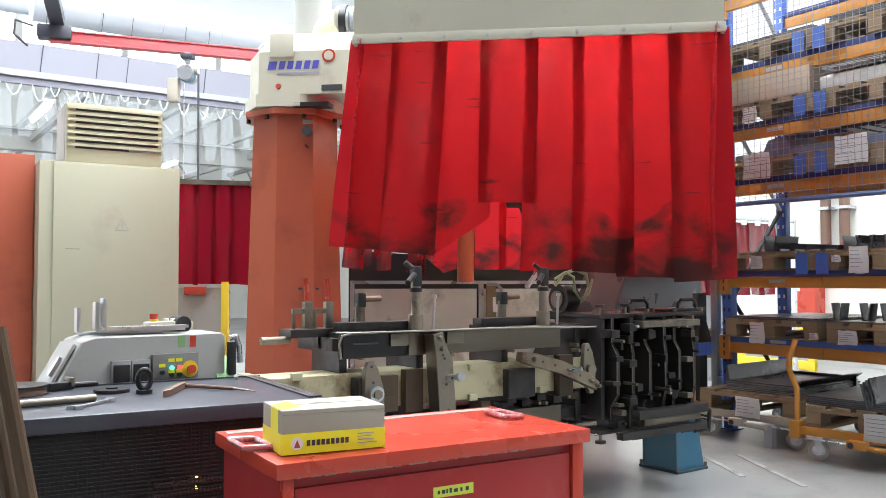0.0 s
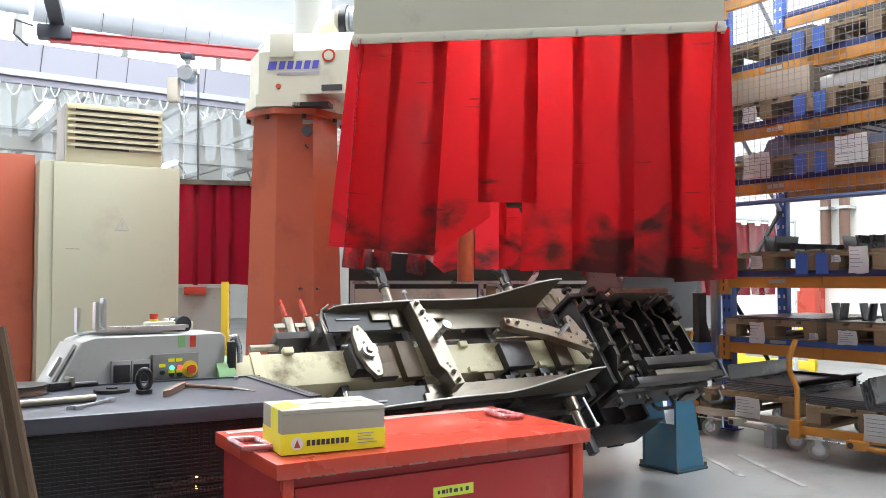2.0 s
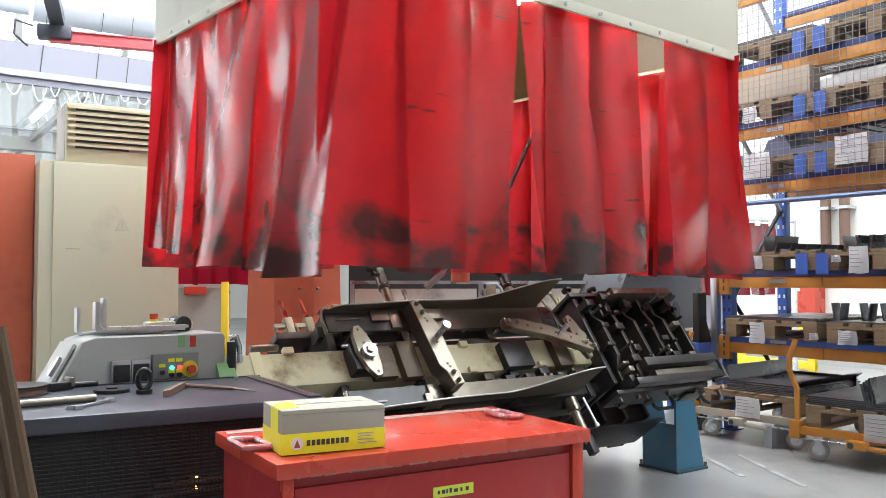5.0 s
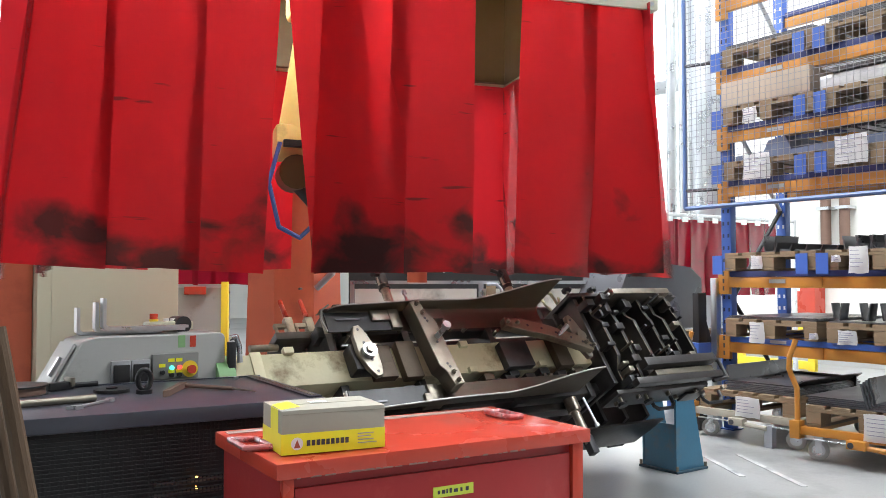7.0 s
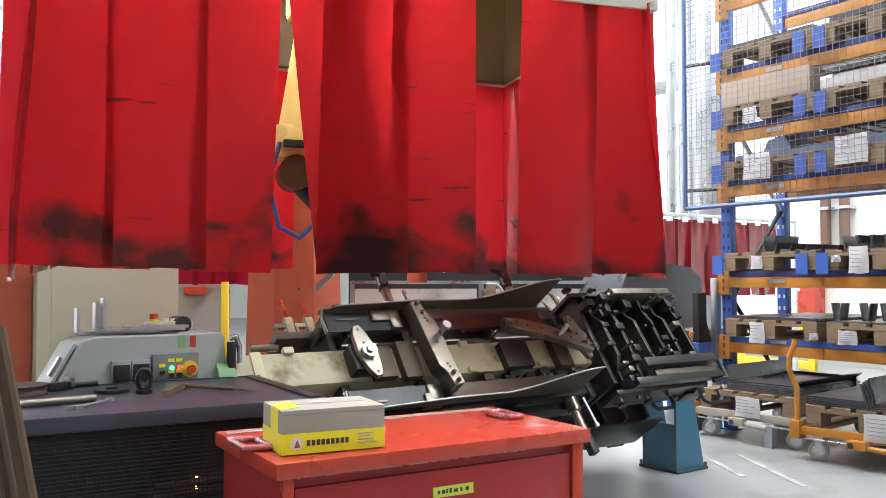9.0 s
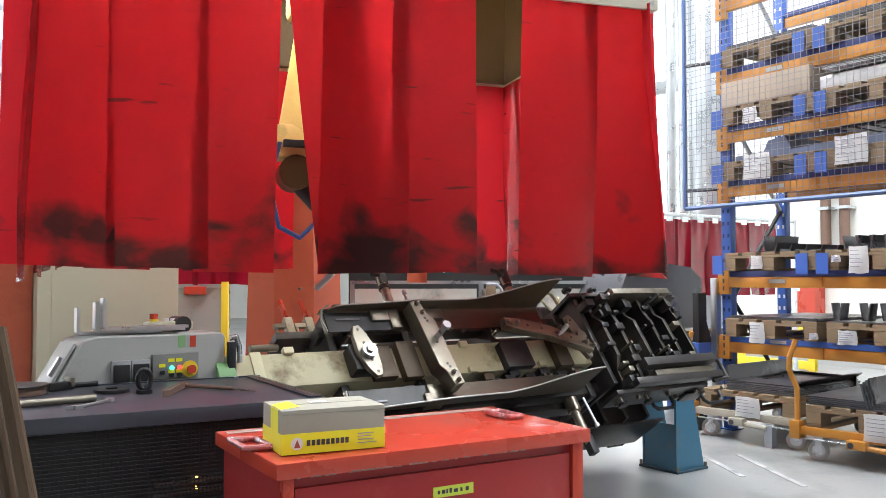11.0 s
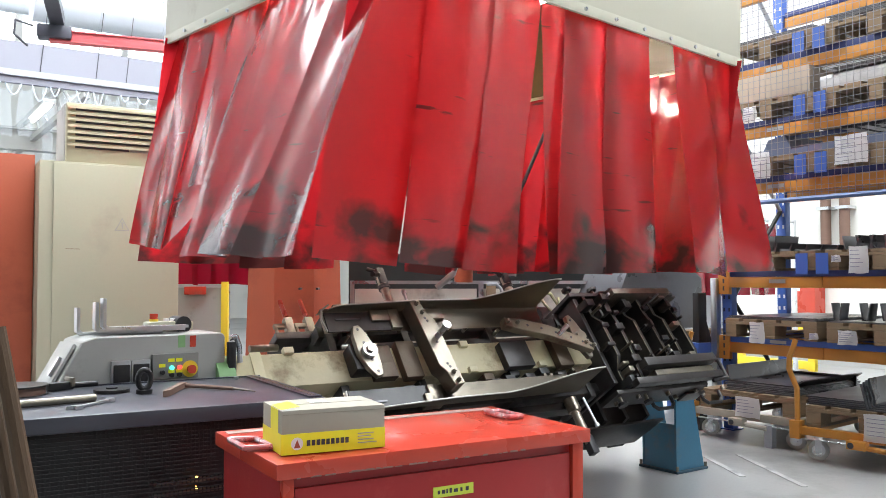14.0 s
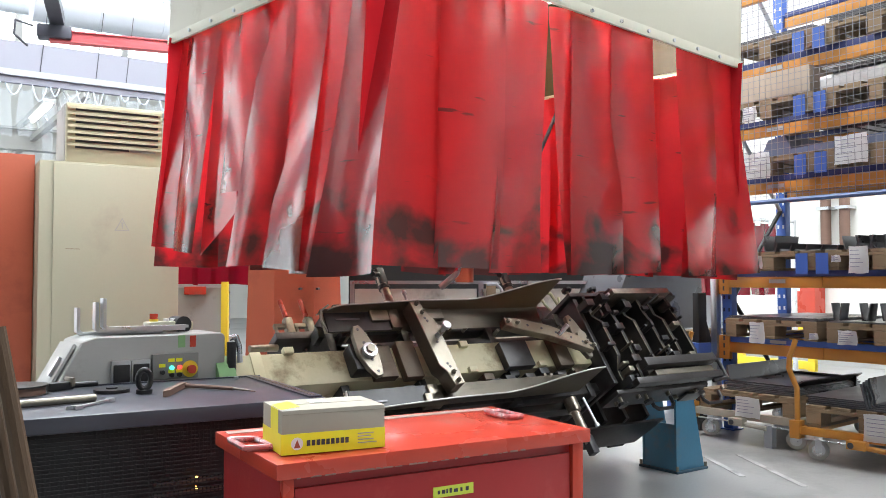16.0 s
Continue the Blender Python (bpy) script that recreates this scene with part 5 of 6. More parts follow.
def build_jig():
    j = thing("welding_jig", pose(JIG_END.x, JIG_END.y, JIG_END.z, 0, 0, TURN), "dark steel welding jig with clamps on a turning beam", "welding jig")
    part("beam", box(NB(), -2.98, -0.62, -0.20, 0.02, -0.085, 0.085, bevel=0.008), M_JIGPAINT, j, "oily cream-painted turning beam")
    part("beam_collar", box(NB(), -2.90, -2.85, -0.208, 0.028, -0.093, 0.093, bevel=0.004), M_JIGPAINT, j)
    part("beam_end", rod(NB(), (-3.06, -0.09, 0), (-2.985, -0.09, 0), 0.13, 24), M_GREENPAINT, j, "pale green flange")
    part("shaft", rod(NB(), (-0.35, 0, 0), (0.06, 0, 0), 0.05, 18), M_STEEL, j)
    for s in (1, -1):
        rail(j, s)
    # the rails' ends: black plate put for the shaded hollow, with bright bent lip
    for sg, x1 in ((1, -2.17), (-1, -2.10)):
        e = part("rail_end", box(NB(), -2.51, x1, -0.247, -0.2385, min(0.157 * sg, 0.262 * sg), max(0.157 * sg, 0.262 * sg)), M_BLACK, j, "black plate standing for the shaded hollow rail end")
        part("end_lip", tube(NB(), [(-2.50, -0.30, 0.274 * sg), (-2.53, -0.272, 0.262 * sg), (-2.535, -0.255, 0.22 * sg), (-2.52, -0.25, 0.158 * sg)], 0.005, 8), M_CUTEDGE, e)
        part("slot_plate", box(NB(), -2.46, -2.33, -0.252, -0.248, 0.222 * sg - 0.004, 0.222 * sg + 0.004), M_DSHEET, e)
        part("saddle", box(NB(), x1, x1 + 0.06, -0.262, -0.236, min(0.16 * sg, 0.268 * sg), max(0.16 * sg, 0.268 * sg), bevel=0.006), M_RAIL, e)
    # carrier frame behind the rails
    for z in (-0.215, 0.215):
        part("carrier_bar", box(NB(), -2.52, -0.90, -0.16, -0.08, z - 0.03, z + 0.03, bevel=0.004), M_DSTEEL, j)
        part("carrier_bar", box(NB(), -2.50, -0.95, 0.03, 0.09, z - 0.03, z + 0.03, bevel=0.004), M_DSTEEL, j)
    for x in (-2.47, -2.05, -1.52, -1.0):
        part("cross_plate", box(NB(), x - 0.02, x + 0.02, -0.17, 0.12, -0.27, 0.27, bevel=0.004), M_DSTEEL, j)
    # spacer blocks
    for x, z, w, h, m in ((-2.13, -0.01, 0.05, 0.10, M_RUSTY), (-2.28, 0.02, 0.06, 0.05, M_RUSTY), (-2.28, -0.06, 0.06, 0.04, M_RUSTY), (-1.47, -0.02, 0.09, 0.075, M_DSTEEL), (-1.16, 0.0, 0.05, 0.11, M_RUSTY)):
        part("spacer_block", box(NB(), x - w, x + w, -0.25, -0.201, z - h, z + h, bevel=0.006), m, j)
    for x, z in ((-1.76, 0.075), (-1.76, -0.075), (-2.72, 0.088), (-1.3, -0.07)):
        part("lug", box(NB(), x - 0.024, x + 0.024, -0.222, -0.19, z - 0.016, z + 0.016, bevel=0.003), M_JIGPAINT, j)
    for x, z in ((-2.22, 0.235), (-2.08, -0.235), (-1.9, 0.235)):
        part("stop_block", box(NB(), x - 0.05, x + 0.05, -0.262, -0.2, z - 0.03, z + 0.03, bevel=0.004), M_RAIL, j)
    # clamp bars across the rails
    a = clamp_bar(j, [(-2.405, 0.145, 0.016), (-2.40, 0.10, 0.036), (-2.385, 0.0, 0.052), (-2.37, -0.08, 0.036), (-2.36, -0.125, 0.016)], -0.285, 0.03, holes=4, label="bright oval clamp plate")
    part("clamp_nut", rod(NB(), (-2.385, -0.34, 0.0), (-2.385, -0.315, 0.0), 0.036, 20), M_CHROME, a)
    part("clamp_nut", rod(NB(), (-2.385, -0.352, 0.0), (-2.385, -0.34, 0.0), 0.022, 6), M_STEEL, a)
    part("clamp_core", box(NB(), -2.45, -2.33, -0.284, -0.2, -0.07, 0.07, bevel=0.01), M_DSTEEL, j)
    b = clamp_bar(j, [(-2.055, 0.262, 0.026), (-2.035, 0.17, 0.036), (-2.02, 0.14, 0.048), (-2.0, -0.10, 0.048), (-1.985, -0.13, 0.036), (-1.97, -0.215, 0.030)], -0.25, 0.09, holes=9, label="long worn clamp bar with drilled holes")
    for x, z in ((-2.05, 0.24), (-2.035, 0.19), (-1.985, -0.15), (-1.975, -0.195)):
        bm = NB()
        bolt(bm, x, -0.341, z)
        part("clamp_bolt", bm, M_STEEL, b)
    part("clamp_pin", rod(NB(), (-2.0, -0.34, 0.05), (-1.985, -0.41, 0.06), 0.014, 12), M_CHROME, b)
    part("clamp_pin", rod(NB(), (-1.985, -0.41, 0.06), (-1.985, -0.43, 0.062), 0.022, 12), M_CHROME, b)
    c = clamp_bar(j, [(-1.545, 0.125, 0.024), (-1.45, 0.105, 0.034), (-1.28, 0.06, 0.034), (-1.10, -0.01, 0.034), (-1.01, -0.06, 0.024)], -0.29, 0.05, holes=8, material=M_REDSTEEL, label="slanted clamp bar with rust-red patches")
    for x, z in ((-1.53, 0.12), (-1.47, 0.11), (-1.06, -0.03), (-1.02, -0.055)):
        bm = NB()
        bolt(bm, x, -0.341, z)
        part("clamp_bolt", bm, M_STEEL, c)
    part("clamp_pin", rod(NB(), (-1.22, -0.335, 0.03), (-1.19, -0.40, 0.05), 0.013, 12), M_CHROME, c)
    d = clamp_bar(j, [(-1.06, 0.17, 0.014), (-1.05, 0.12, 0.032), (-1.04, 0.03, 0.046), (-1.03, -0.05, 0.032), (-1.025, -0.10, 0.014)], -0.275, 0.03, holes=3, label="oval clamp plate")
    part("clamp_nut", rod(NB(), (-1.04, -0.325, 0.03), (-1.04, -0.305, 0.03), 0.03, 20), M_STEEL, d)
    # push clamps above and below: rod, sleeve, cap and T handle
    for x, s in ((-2.07, 1), (-1.25, 1), (-2.00, -1), (-1.18, -1)):
        y = -0.165
        k = part("push_clamp", rod(NB(), (x, y, 0.30 * s), (x, y, 0.53 * s), 0.024, 16), M_PIN, j, "worn steel push clamp")
        part("sleeve", rod(NB(), (x, y, 0.27 * s), (x, y, 0.345 * s), 0.037, 16), M_PIN, k)
        part("collar", rod(NB(), (x, y, 0.455 * s), (x, y, 0.475 * s), 0.031, 16), M_BLACK, k)
        part("cap", box(NB(), x - 0.022, x + 0.022, y - 0.025, y + 0.025, 0.535 * s - 0.055, 0.535 * s + 0.045, bevel=0.008), M_BLACK, k)
        if s > 0:
            part("lever", rod(NB(), (x, y, 0.55), (x - 0.09, y - 0.07, 0.50), 0.014, 10), M_BLACK, k)
            part("lever", rod(NB(), (x, y, 0.56), (x - 0.05, y + 0.02, 0.60), 0.012, 10), M_BLACK, k)
        part("arm", box(NB(), x - 0.40, x + 0.05, -0.14, -0.06, 0.292 * s - 0.022, 0.292 * s + 0.022, bevel=0.005), M_DSTEEL, k)
        part("tommy_bar", rod(NB(), (x + 0.10, y, 0.27 * s), (x + 0.11, y, 0.43 * s), 0.007, 8), M_CHROME, k)
        part("tommy_knob", rod(NB(), (x + 0.11, y, 0.425 * s), (x + 0.11, y, 0.442 * s), 0.013, 10), M_CHROME, k)
    # spindle clamps with a grip
    for x, z in ((-2.30, 0.40), (-1.42, 0.40)):
        k = part("spindle_clamp", rod(NB(), (x, -0.02, 0.26), (x, -0.02, z), 0.024, 14), M_STEEL, j)
        part("knob", box(NB(), x - 0.022, x + 0.022, -0.045, 0.005, z - 0.02, z + 0.05, bevel=0.006), M_BLACK, k)
        part("grip", rod(NB(), (x + 0.02, -0.02, z + 0.02), (x + 0.11, -0.03, z + 0.022), 0.014, 10), M_BROWN, k)
    # toggle clamps with red grips at the far left end
    for x in (-2.56, -2.45):
        k = part("toggle_clamp", box(NB(), x - 0.022, x + 0.022, 0.0, 0.04, 0.285, 0.41, bevel=0.008), M_STEEL, j, "toggle clamp with red grip")
        part("grip", rod(NB(), (x - 0.002, 0.02, 0.42), (x - 0.01, 0.02, 0.52), 0.013, 10, 0.011), M_CHEST, k)
        part("pad", rod(NB(), (x - 0.07, 0.02, 0.28), (x - 0.07, 0.02, 0.37), 0.009, 8), M_STEEL, k)
        part("link", box(NB(), x - 0.08, x, 0.01, 0.03, 0.355, 0.378), M_STEEL, k)
    part("clamp_table", box(NB(), -2.68, -2.30, -0.06, 0.08, 0.246, 0.284, bevel=0.004), M_DSTEEL, j)
    part("pin_end", rod(NB(), (-2.80, 0.0, 0.235), (-2.66, 0.0, 0.235), 0.018, 12), M_STEEL, j)
    # the end frame: contoured plates between an upper and a lower shelf
    for k, x in enumerate((-0.86, -0.74, -0.60, -0.47, -0.35, -0.22)):
        o = 0.03 * (k % 2)
        prof = [(-0.30 - o, 0.30), (-0.30 - o, 0.16), (-0.34, 0.10), (-0.34, -0.12), (-0.29 - o, -0.19), (-0.29 - o, -0.31), (-0.19, -0.31), (-0.12, -0.1), (-0.10, 0.12), (-0.05, 0.30)]
        bm = prism(NB(), prof, x - 0.012, x + 0.012, "x")
        pl = part("contour_plate", bm, M_DSTEEL, j)
        for (ya, za), (yb, zb) in zip(prof[:5], prof[1:6]):
            d = Vector((0, yb - ya, zb - za)).normalized() * 0.006
            part("worn_edge", rod(NB(), Vector((x - 0.010, ya, za)) + d, Vector((x - 0.010, yb, zb)) - d, 0.003, 6), M_STEEL, pl)
    part("frame_side", box(NB(), -0.93, -0.90, -0.28, 0.10, -0.26, 0.30, bevel=0.004), M_DSTEEL, j)
    part("frame_back", box(NB(), -0.89, -0.16, 0.06, 0.10, -0.12, 0.28, bevel=0.004), M_BLACK, j)
    for z, s in ((0.312, 1), (-0.322, -1)):
        sh = part("shelf", box(NB(), -0.96, -0.08 if s > 0 else -0.22, -0.30, 0.05 if s > 0 else -0.14, z - 0.012, z + 0.012, bevel=0.004), M_DSTEEL, j)
        part("shelf_plate", box(NB(), -0.72, -0.24, -0.40, -0.25, z - 0.045 * s - 0.018, z - 0.045 * s + 0.018, bevel=0.004), M_STEEL, sh)
        part("shelf_plate", box(NB(), -0.36, 0.02 if s > 0 else -0.2, -0.24, 0.0 if s > 0 else -0.15, z + 0.022 * s - 0.008, z + 0.022 * s + 0.008, bevel=0.003), M_DSTEEL, sh)
        for i in range(8):
            x = -0.9 + i * 0.12
            y = -0.2 - 0.06 * (i % 2)
            part("bolt", rod(NB(), (x, y, z + 0.012 * s), (x, y, z + 0.034 * s), 0.013, 8), M_STEEL, sh)
        for i, x in enumerate((-0.55, -0.12)):
            part("bow_handle", tube(NB(), [(x - 0.08, -0.2, z + 0.012 * s), (x - 0.075, -0.2, z + 0.06 * s), (x - 0.05, -0.2, z + 0.082 * s), (x + 0.06, -0.2, z + 0.082 * s), (x + 0.085, -0.2, z + 0.06 * s), (x + 0.09, -0.2, z + 0.012 * s)], 0.011, 8), M_BLACK, sh)
        for x in (-0.92, -0.72):
            part("star_knob", rod(NB(), (x, -0.26, z + 0.05 * s), (x, -0.26, z + 0.066 * s), 0.03, 10), M_BLACK, sh)
            part("knob_stem", rod(NB(), (x, -0.26, z + 0.012 * s), (x, -0.26, z + 0.052 * s), 0.009, 8), M_STEEL, sh)
    for z in (0.25, -0.16, 0.05):
        part("clip_lug", box(NB(), -0.80, -0.74, -0.37, -0.30, z - 0.02, z + 0.02, bevel=0.004), M_DSTEEL, j)
        part("clip_lug", box(NB(), -0.32, -0.27, -0.37, -0.30, z - 0.015, z + 0.015, bevel=0.004), M_STEEL, j)
    rnd = random.Random(11)
    for k in range(46):
        x, z = rnd.uniform(-0.9, -0.2), rnd.uniform(-0.3, 0.3)
        w, hh = rnd.uniform(0.008, 0.03), rnd.uniform(0.008, 0.03)
        y = -0.345 - rnd.uniform(0.0, 0.02)
        if k % 3:
            part("fixture_lug", box(NB(), x - w, x + w, y, -0.28, z - hh, z + hh, bevel=0.003), rnd.choice((M_DSTEEL, M_BLACK, M_BLACK, M_DSTEEL, M_STEEL)), j)
        else:
            part("fixture_screw", rod(NB(), (x, y - 0.03, z), (x, -0.28, z), 0.009, 8), rnd.choice((M_STEEL, M_CHROME, M_BLACK)), j)
    for k in range(26):
        x, z = rnd.uniform(-2.45, -1.0), rnd.choice((-1, 1)) * rnd.uniform(0.1, 0.2)
        if k % 2:
            part("fixture_screw", rod(NB(), (x, -0.22, z), (x, -0.16, z), 0.010, 8), M_STEEL, j)
        else:
            part("fixture_lug", box(NB(), x - 0.03, x + 0.03, -0.21, -0.14, z - 0.018, z + 0.018, bevel=0.003), rnd.choice((M_DSTEEL, M_RUSTY, M_BLACK)), j)
    part("arm_bar", box(NB(), -0.80, -0.22, -0.44, -0.38, -0.25, -0.20, pose(0, 0, 0, 0, 0, 0), bevel=0.006), M_DSTEEL, j)
    part("arm_bar", box(NB(), -0.92, -0.22, -0.43, -0.38, -0.35, -0.31, bevel=0.006), M_DSTEEL, j)
    part("side_loop", tube(NB(), [(-0.23, -0.41, -0.22), (-0.19, -0.42, -0.25), (-0.20, -0.42, -0.36), (-0.30, -0.40, -0.36)], 0.012, 8), M_BLACK, j)
    # the far face of the jig: a second end frame and rails
    for x in (-0.88, -0.70, -0.52, -0.34):
        part("rear_plate", prism(NB(), [(0.11, 0.22), (0.11, -0.30), (0.30, -0.33), (0.37, -0.22), (0.37, 0.02), (0.28, 0.16)], x - 0.012, x + 0.012, "x"), M_DSTEEL, j)
    part("rear_shelf", box(NB(), -0.94, -0.24, 0.10, 0.40, -0.345, -0.331, bevel=0.003), M_DSTEEL, j)
    part("rear_bar", box(NB(), -0.96, -0.22, 0.36, 0.42, -0.06, 0.0, bevel=0.005), M_BLACK, j)
    part("rear_bar", box(NB(), -0.96, -0.26, 0.34, 0.40, -0.29, -0.24, bevel=0.005), M_DSTEEL, j)
    for x in (-0.80, -0.36):
        part("bow_handle", tube(NB(), [(x - 0.07, 0.40, -0.32), (x - 0.06, 0.45, -0.325), (x + 0.06, 0.45, -0.325), (x + 0.07, 0.40, -0.32)], 0.011, 8), M_BLACK, j)
    for z in (-0.20, 0.20):
        part("rear_rail", box(NB(), -2.48, -0.97, 0.13, 0.30, z - 0.03, z + 0.03, bevel=0.005), M_DSTEEL, j)
    # feed motor with coiled hoses behind the jig
    part("feed_drum", rod(NB(), (-0.90, 0.10, 0.40), (-0.80, 0.10, 0.40), 0.085, 22), M_DSTEEL, j)
    part("drum_face", rod(NB(), (-0.915, 0.10, 0.40), (-0.901, 0.10, 0.40), 0.05, 20), M_STEEL, j)
    part("hose", tube(NB(), [(-0.97, 0.05, 0.48), (-0.92, 0.03, 0.55), (-0.83, 0.03, 0.575), (-0.74, 0.03, 0.55), (-0.70, 0.05, 0.47), (-0.74, 0.05, 0.40), (-0.82, 0.05, 0.36)], 0.010, 8), M_HOSE, j, "pale green air hose")
    part("hose", tube(NB(), [(-1.0, 0.02, 0.52), (-0.93, 0.0, 0.56), (-0.87, 0.0, 0.53), (-0.86, 0.0, 0.45), (-0.80, 0.02, 0.40), (-0.72, 0.03, 0.43), (-0.69, 0.03, 0.52)], 0.008, 8), M_HOSE, j, "pale green air hose")
    part("feed_bracket", box(NB(), -0.93, -0.79, 0.04, 0.16, 0.281, 0.33, bevel=0.004), M_DSTEEL, j)
    return j


JIG = build_jig()


def build_tailstock():
    c = thing("tailstock", pose(1.451, 5.288, 0, 0, 0, 35.9), "teal blue steel tailstock stand bolted to the floor", "tailstock")
    part("foot", box(NB(), 0, 0.303, 0, 0.312, 0.0, 0.015, bevel=0.003), M_DTEAL, c)
    for y in (0.020, 0.277):
        part("post", prism(NB(), [(0.016, 0.016), (0.285, 0.016), (0.125, 0.74), (0.016, 0.74)], y, y + 0.015, "y"), M_TEAL, c)
    part("web", box(NB(), 0.018, 0.030, 0.0355, 0.2765, 0.016, 0.30), M_TEAL, c)
    part("rib", box(NB(), 0.031, 0.20, 0.150, 0.160, 0.016, 0.20), M_TEAL, c)
    part("bearing", box(NB(), 0.02, 0.12, 0.0355, 0.2765, 0.58, 0.745, bevel=0.012), M_DTEAL, c)
    for x in (0.012, 0.288):
        for y in (0.010, 0.302):
            part("anchor_bolt", rod(NB(), (x, y, 0.0155), (x, y, 0.045), 0.010, 6), M_STEEL, c)


build_tailstock()


# ---- pallet rack with its loads ----
RACK = (5.81, 4.38)
R0 = gpose(RACK[0], RACK[1], 0, -90)
LEVELS = (0.68, 1.2, 1.93, 2.37, 2.84, 3.45)


def build_rack():
    r = thing("pallet_rack", R0, "blue and orange pallet rack loaded with pallets", "pallet rack")
    for x in (0, 2.8):
        for y in (0, 0.75):
            up = part("upright", box(NB(), x - 0.045, x + 0.045, y, y + 0.07, 0.008, 5.0, bevel=0.004), M_BLUE, r)
            part("foot_plate", box(NB(), x - 0.07, x + 0.07, y - 0.03, y + 0.10, 0.0, 0.0075), M_BLUE, up)
            for i in range(46):
                z = 0.15 + i * 0.10
                part("slot", box(NB(), x - 0.032, x - 0.015, y - 0.0015, y + 0.001, z, z + 0.03), M_SLOT if y == 0 else M_PAPER, up)
                part("slot", box(NB(), x + 0.015, x + 0.032, y - 0.0015, y + 0.001, z, z + 0.03), M_SLOT if y == 0 else M_PAPER, up)
        for i in range(6):
            z = 0.3 + i * 0.75
            part("brace", rod(NB(), (x, 0.075, z if i % 2 else z + 0.75), (x, 0.745, z + 0.75 if i % 2 else z), 0.018, 8), M_DSTEEL if i < 2 else M_CHROME, r)
    part("guard_post", box(NB(), -0.115, -0.055, -0.06, 0.0, 0.0, 1.22, bevel=0.006), M_CHROME, r)
    for z in LEVELS:
        for y in (-0.035, 0.77):
            b = part("beam", box(NB(), 0.05, 2.75, y, y + 0.045, z - 0.055, z + 0.03, bevel=0.005), M_AMBER, r, "orange shelf beam")
            part("blue_cap", box(NB(), 0.06, 2.74, y - 0.006, y + 0.05, z + 0.031, z + 0.075, bevel=0.003), M_BLUE if z < 1 else M_NAVY, b, "blue front cap")
            part("rib", box(NB(), 0.80, 0.86, y - 0.01, y - 0.001, z - 0.055, z + 0.03), M_AMBER, b)
            if y < 0:
                con = part("beam_connector", box(NB(), -0.05, 0.05, y - 0.004, y + 0.034, z - 0.11, z + 0.08, bevel=0.003), M_AMBER, b)
                for q in (-0.08, -0.02, 0.04):
                    part("slot", box(NB(), -0.008, 0.008, y - 0.0055, y - 0.0042, z + q, z + q + 0.035), M_INK, con)
                part("label_plate", box(NB(), 0.42, 0.56, y - 0.0085, y - 0.0065, z - 0.02 if z > 1 else z + 0.04, z + 0.01 if z > 1 else z + 0.065), M_FADED, b, "pale label with unreadable print")
        for x in () if z < 1 else (-0.04, 0.70, 0.86):
            part("pallet_stop", box(NB(), x, x + 0.095, -0.124, -0.119, z + 0.05, z + 0.20), M_BLUE, r)
    # wire mesh fall guard before the upper levels, reaching past the end upright
    g = part("mesh_guard", tube(NB(), [(-0.30, -0.13, 1.80), (2.9, -0.13, 1.80), (2.9, -0.13, 4.8), (-0.30, -0.13, 4.8), (-0.30, -0.13, 1.80)], 0.018, 8), M_BLUE2, r, "blue framed wire mesh guard")
    bm = NB()
    for i in range(63):
        x = -0.28 + i * 0.05
        box(bm, x, x + 0.0028, -0.132, -0.129, 1.82, 4.78)
    for i in range(59):
        z = 1.84 + i * 0.05
        box(bm, -0.29, 2.88, -0.136, -0.1325, z, z + 0.0028)
    tagged(part("wire_mesh", bm, M_WIRE, g), kind="stuff")
    for z in (1.95, 3.0, 4.2):
        part("bracket", rod(NB(), (-0.30, -0.13, z), (0.0, -0.01, z), 0.015, 8), M_INK, g)


build_rack()


def make_pallet(m, label="worn wooden euro pallet", group="pallets on the rack"):
    p = thing("pallet", m, label, "pallet", group)
    for x in (0.0, 0.165, 0.33, 0.495, 0.66):
        share("deck_board", PALLET["deck"], p, pose(x + 0.0625, 0.6, 0.133))
    for y in (0.0, 0.5275, 1.055):
        share("cross_board", PALLET["cross"], p, pose(0.3925, y + 0.0725, 0.111))
        for x in (0.0, 0.3425, 0.685):
            share("block", PALLET["block"], p, pose(x + 0.05, y + 0.0725, 0.0605))
    for x in (0.0, 0.3425, 0.685):
        share("skid_board", PALLET["skid"], p, pose(x + 0.05, 0.6, 0.0105))
    return p


PALLET = {"deck": mesh("deck_board", box(NB(), -0.0625, 0.0625, -0.6, 0.6, -0.0105, 0.0105, bevel=0.002), M_WOOD),
          "cross": mesh("cross_board", box(NB(), -0.3925, 0.3925, -0.0725, 0.0725, -0.0105, 0.0105, bevel=0.002), M_WOOD),
          "block": mesh("block", box(NB(), -0.05, 0.05, -0.0725, 0.0725, -0.0385, 0.0385, bevel=0.003), M_WOOD),
          "skid": mesh("skid_board", box(NB(), -0.05, 0.05, -0.6, 0.6, -0.0098, 0.0098, bevel=0.002), M_WOOD)}


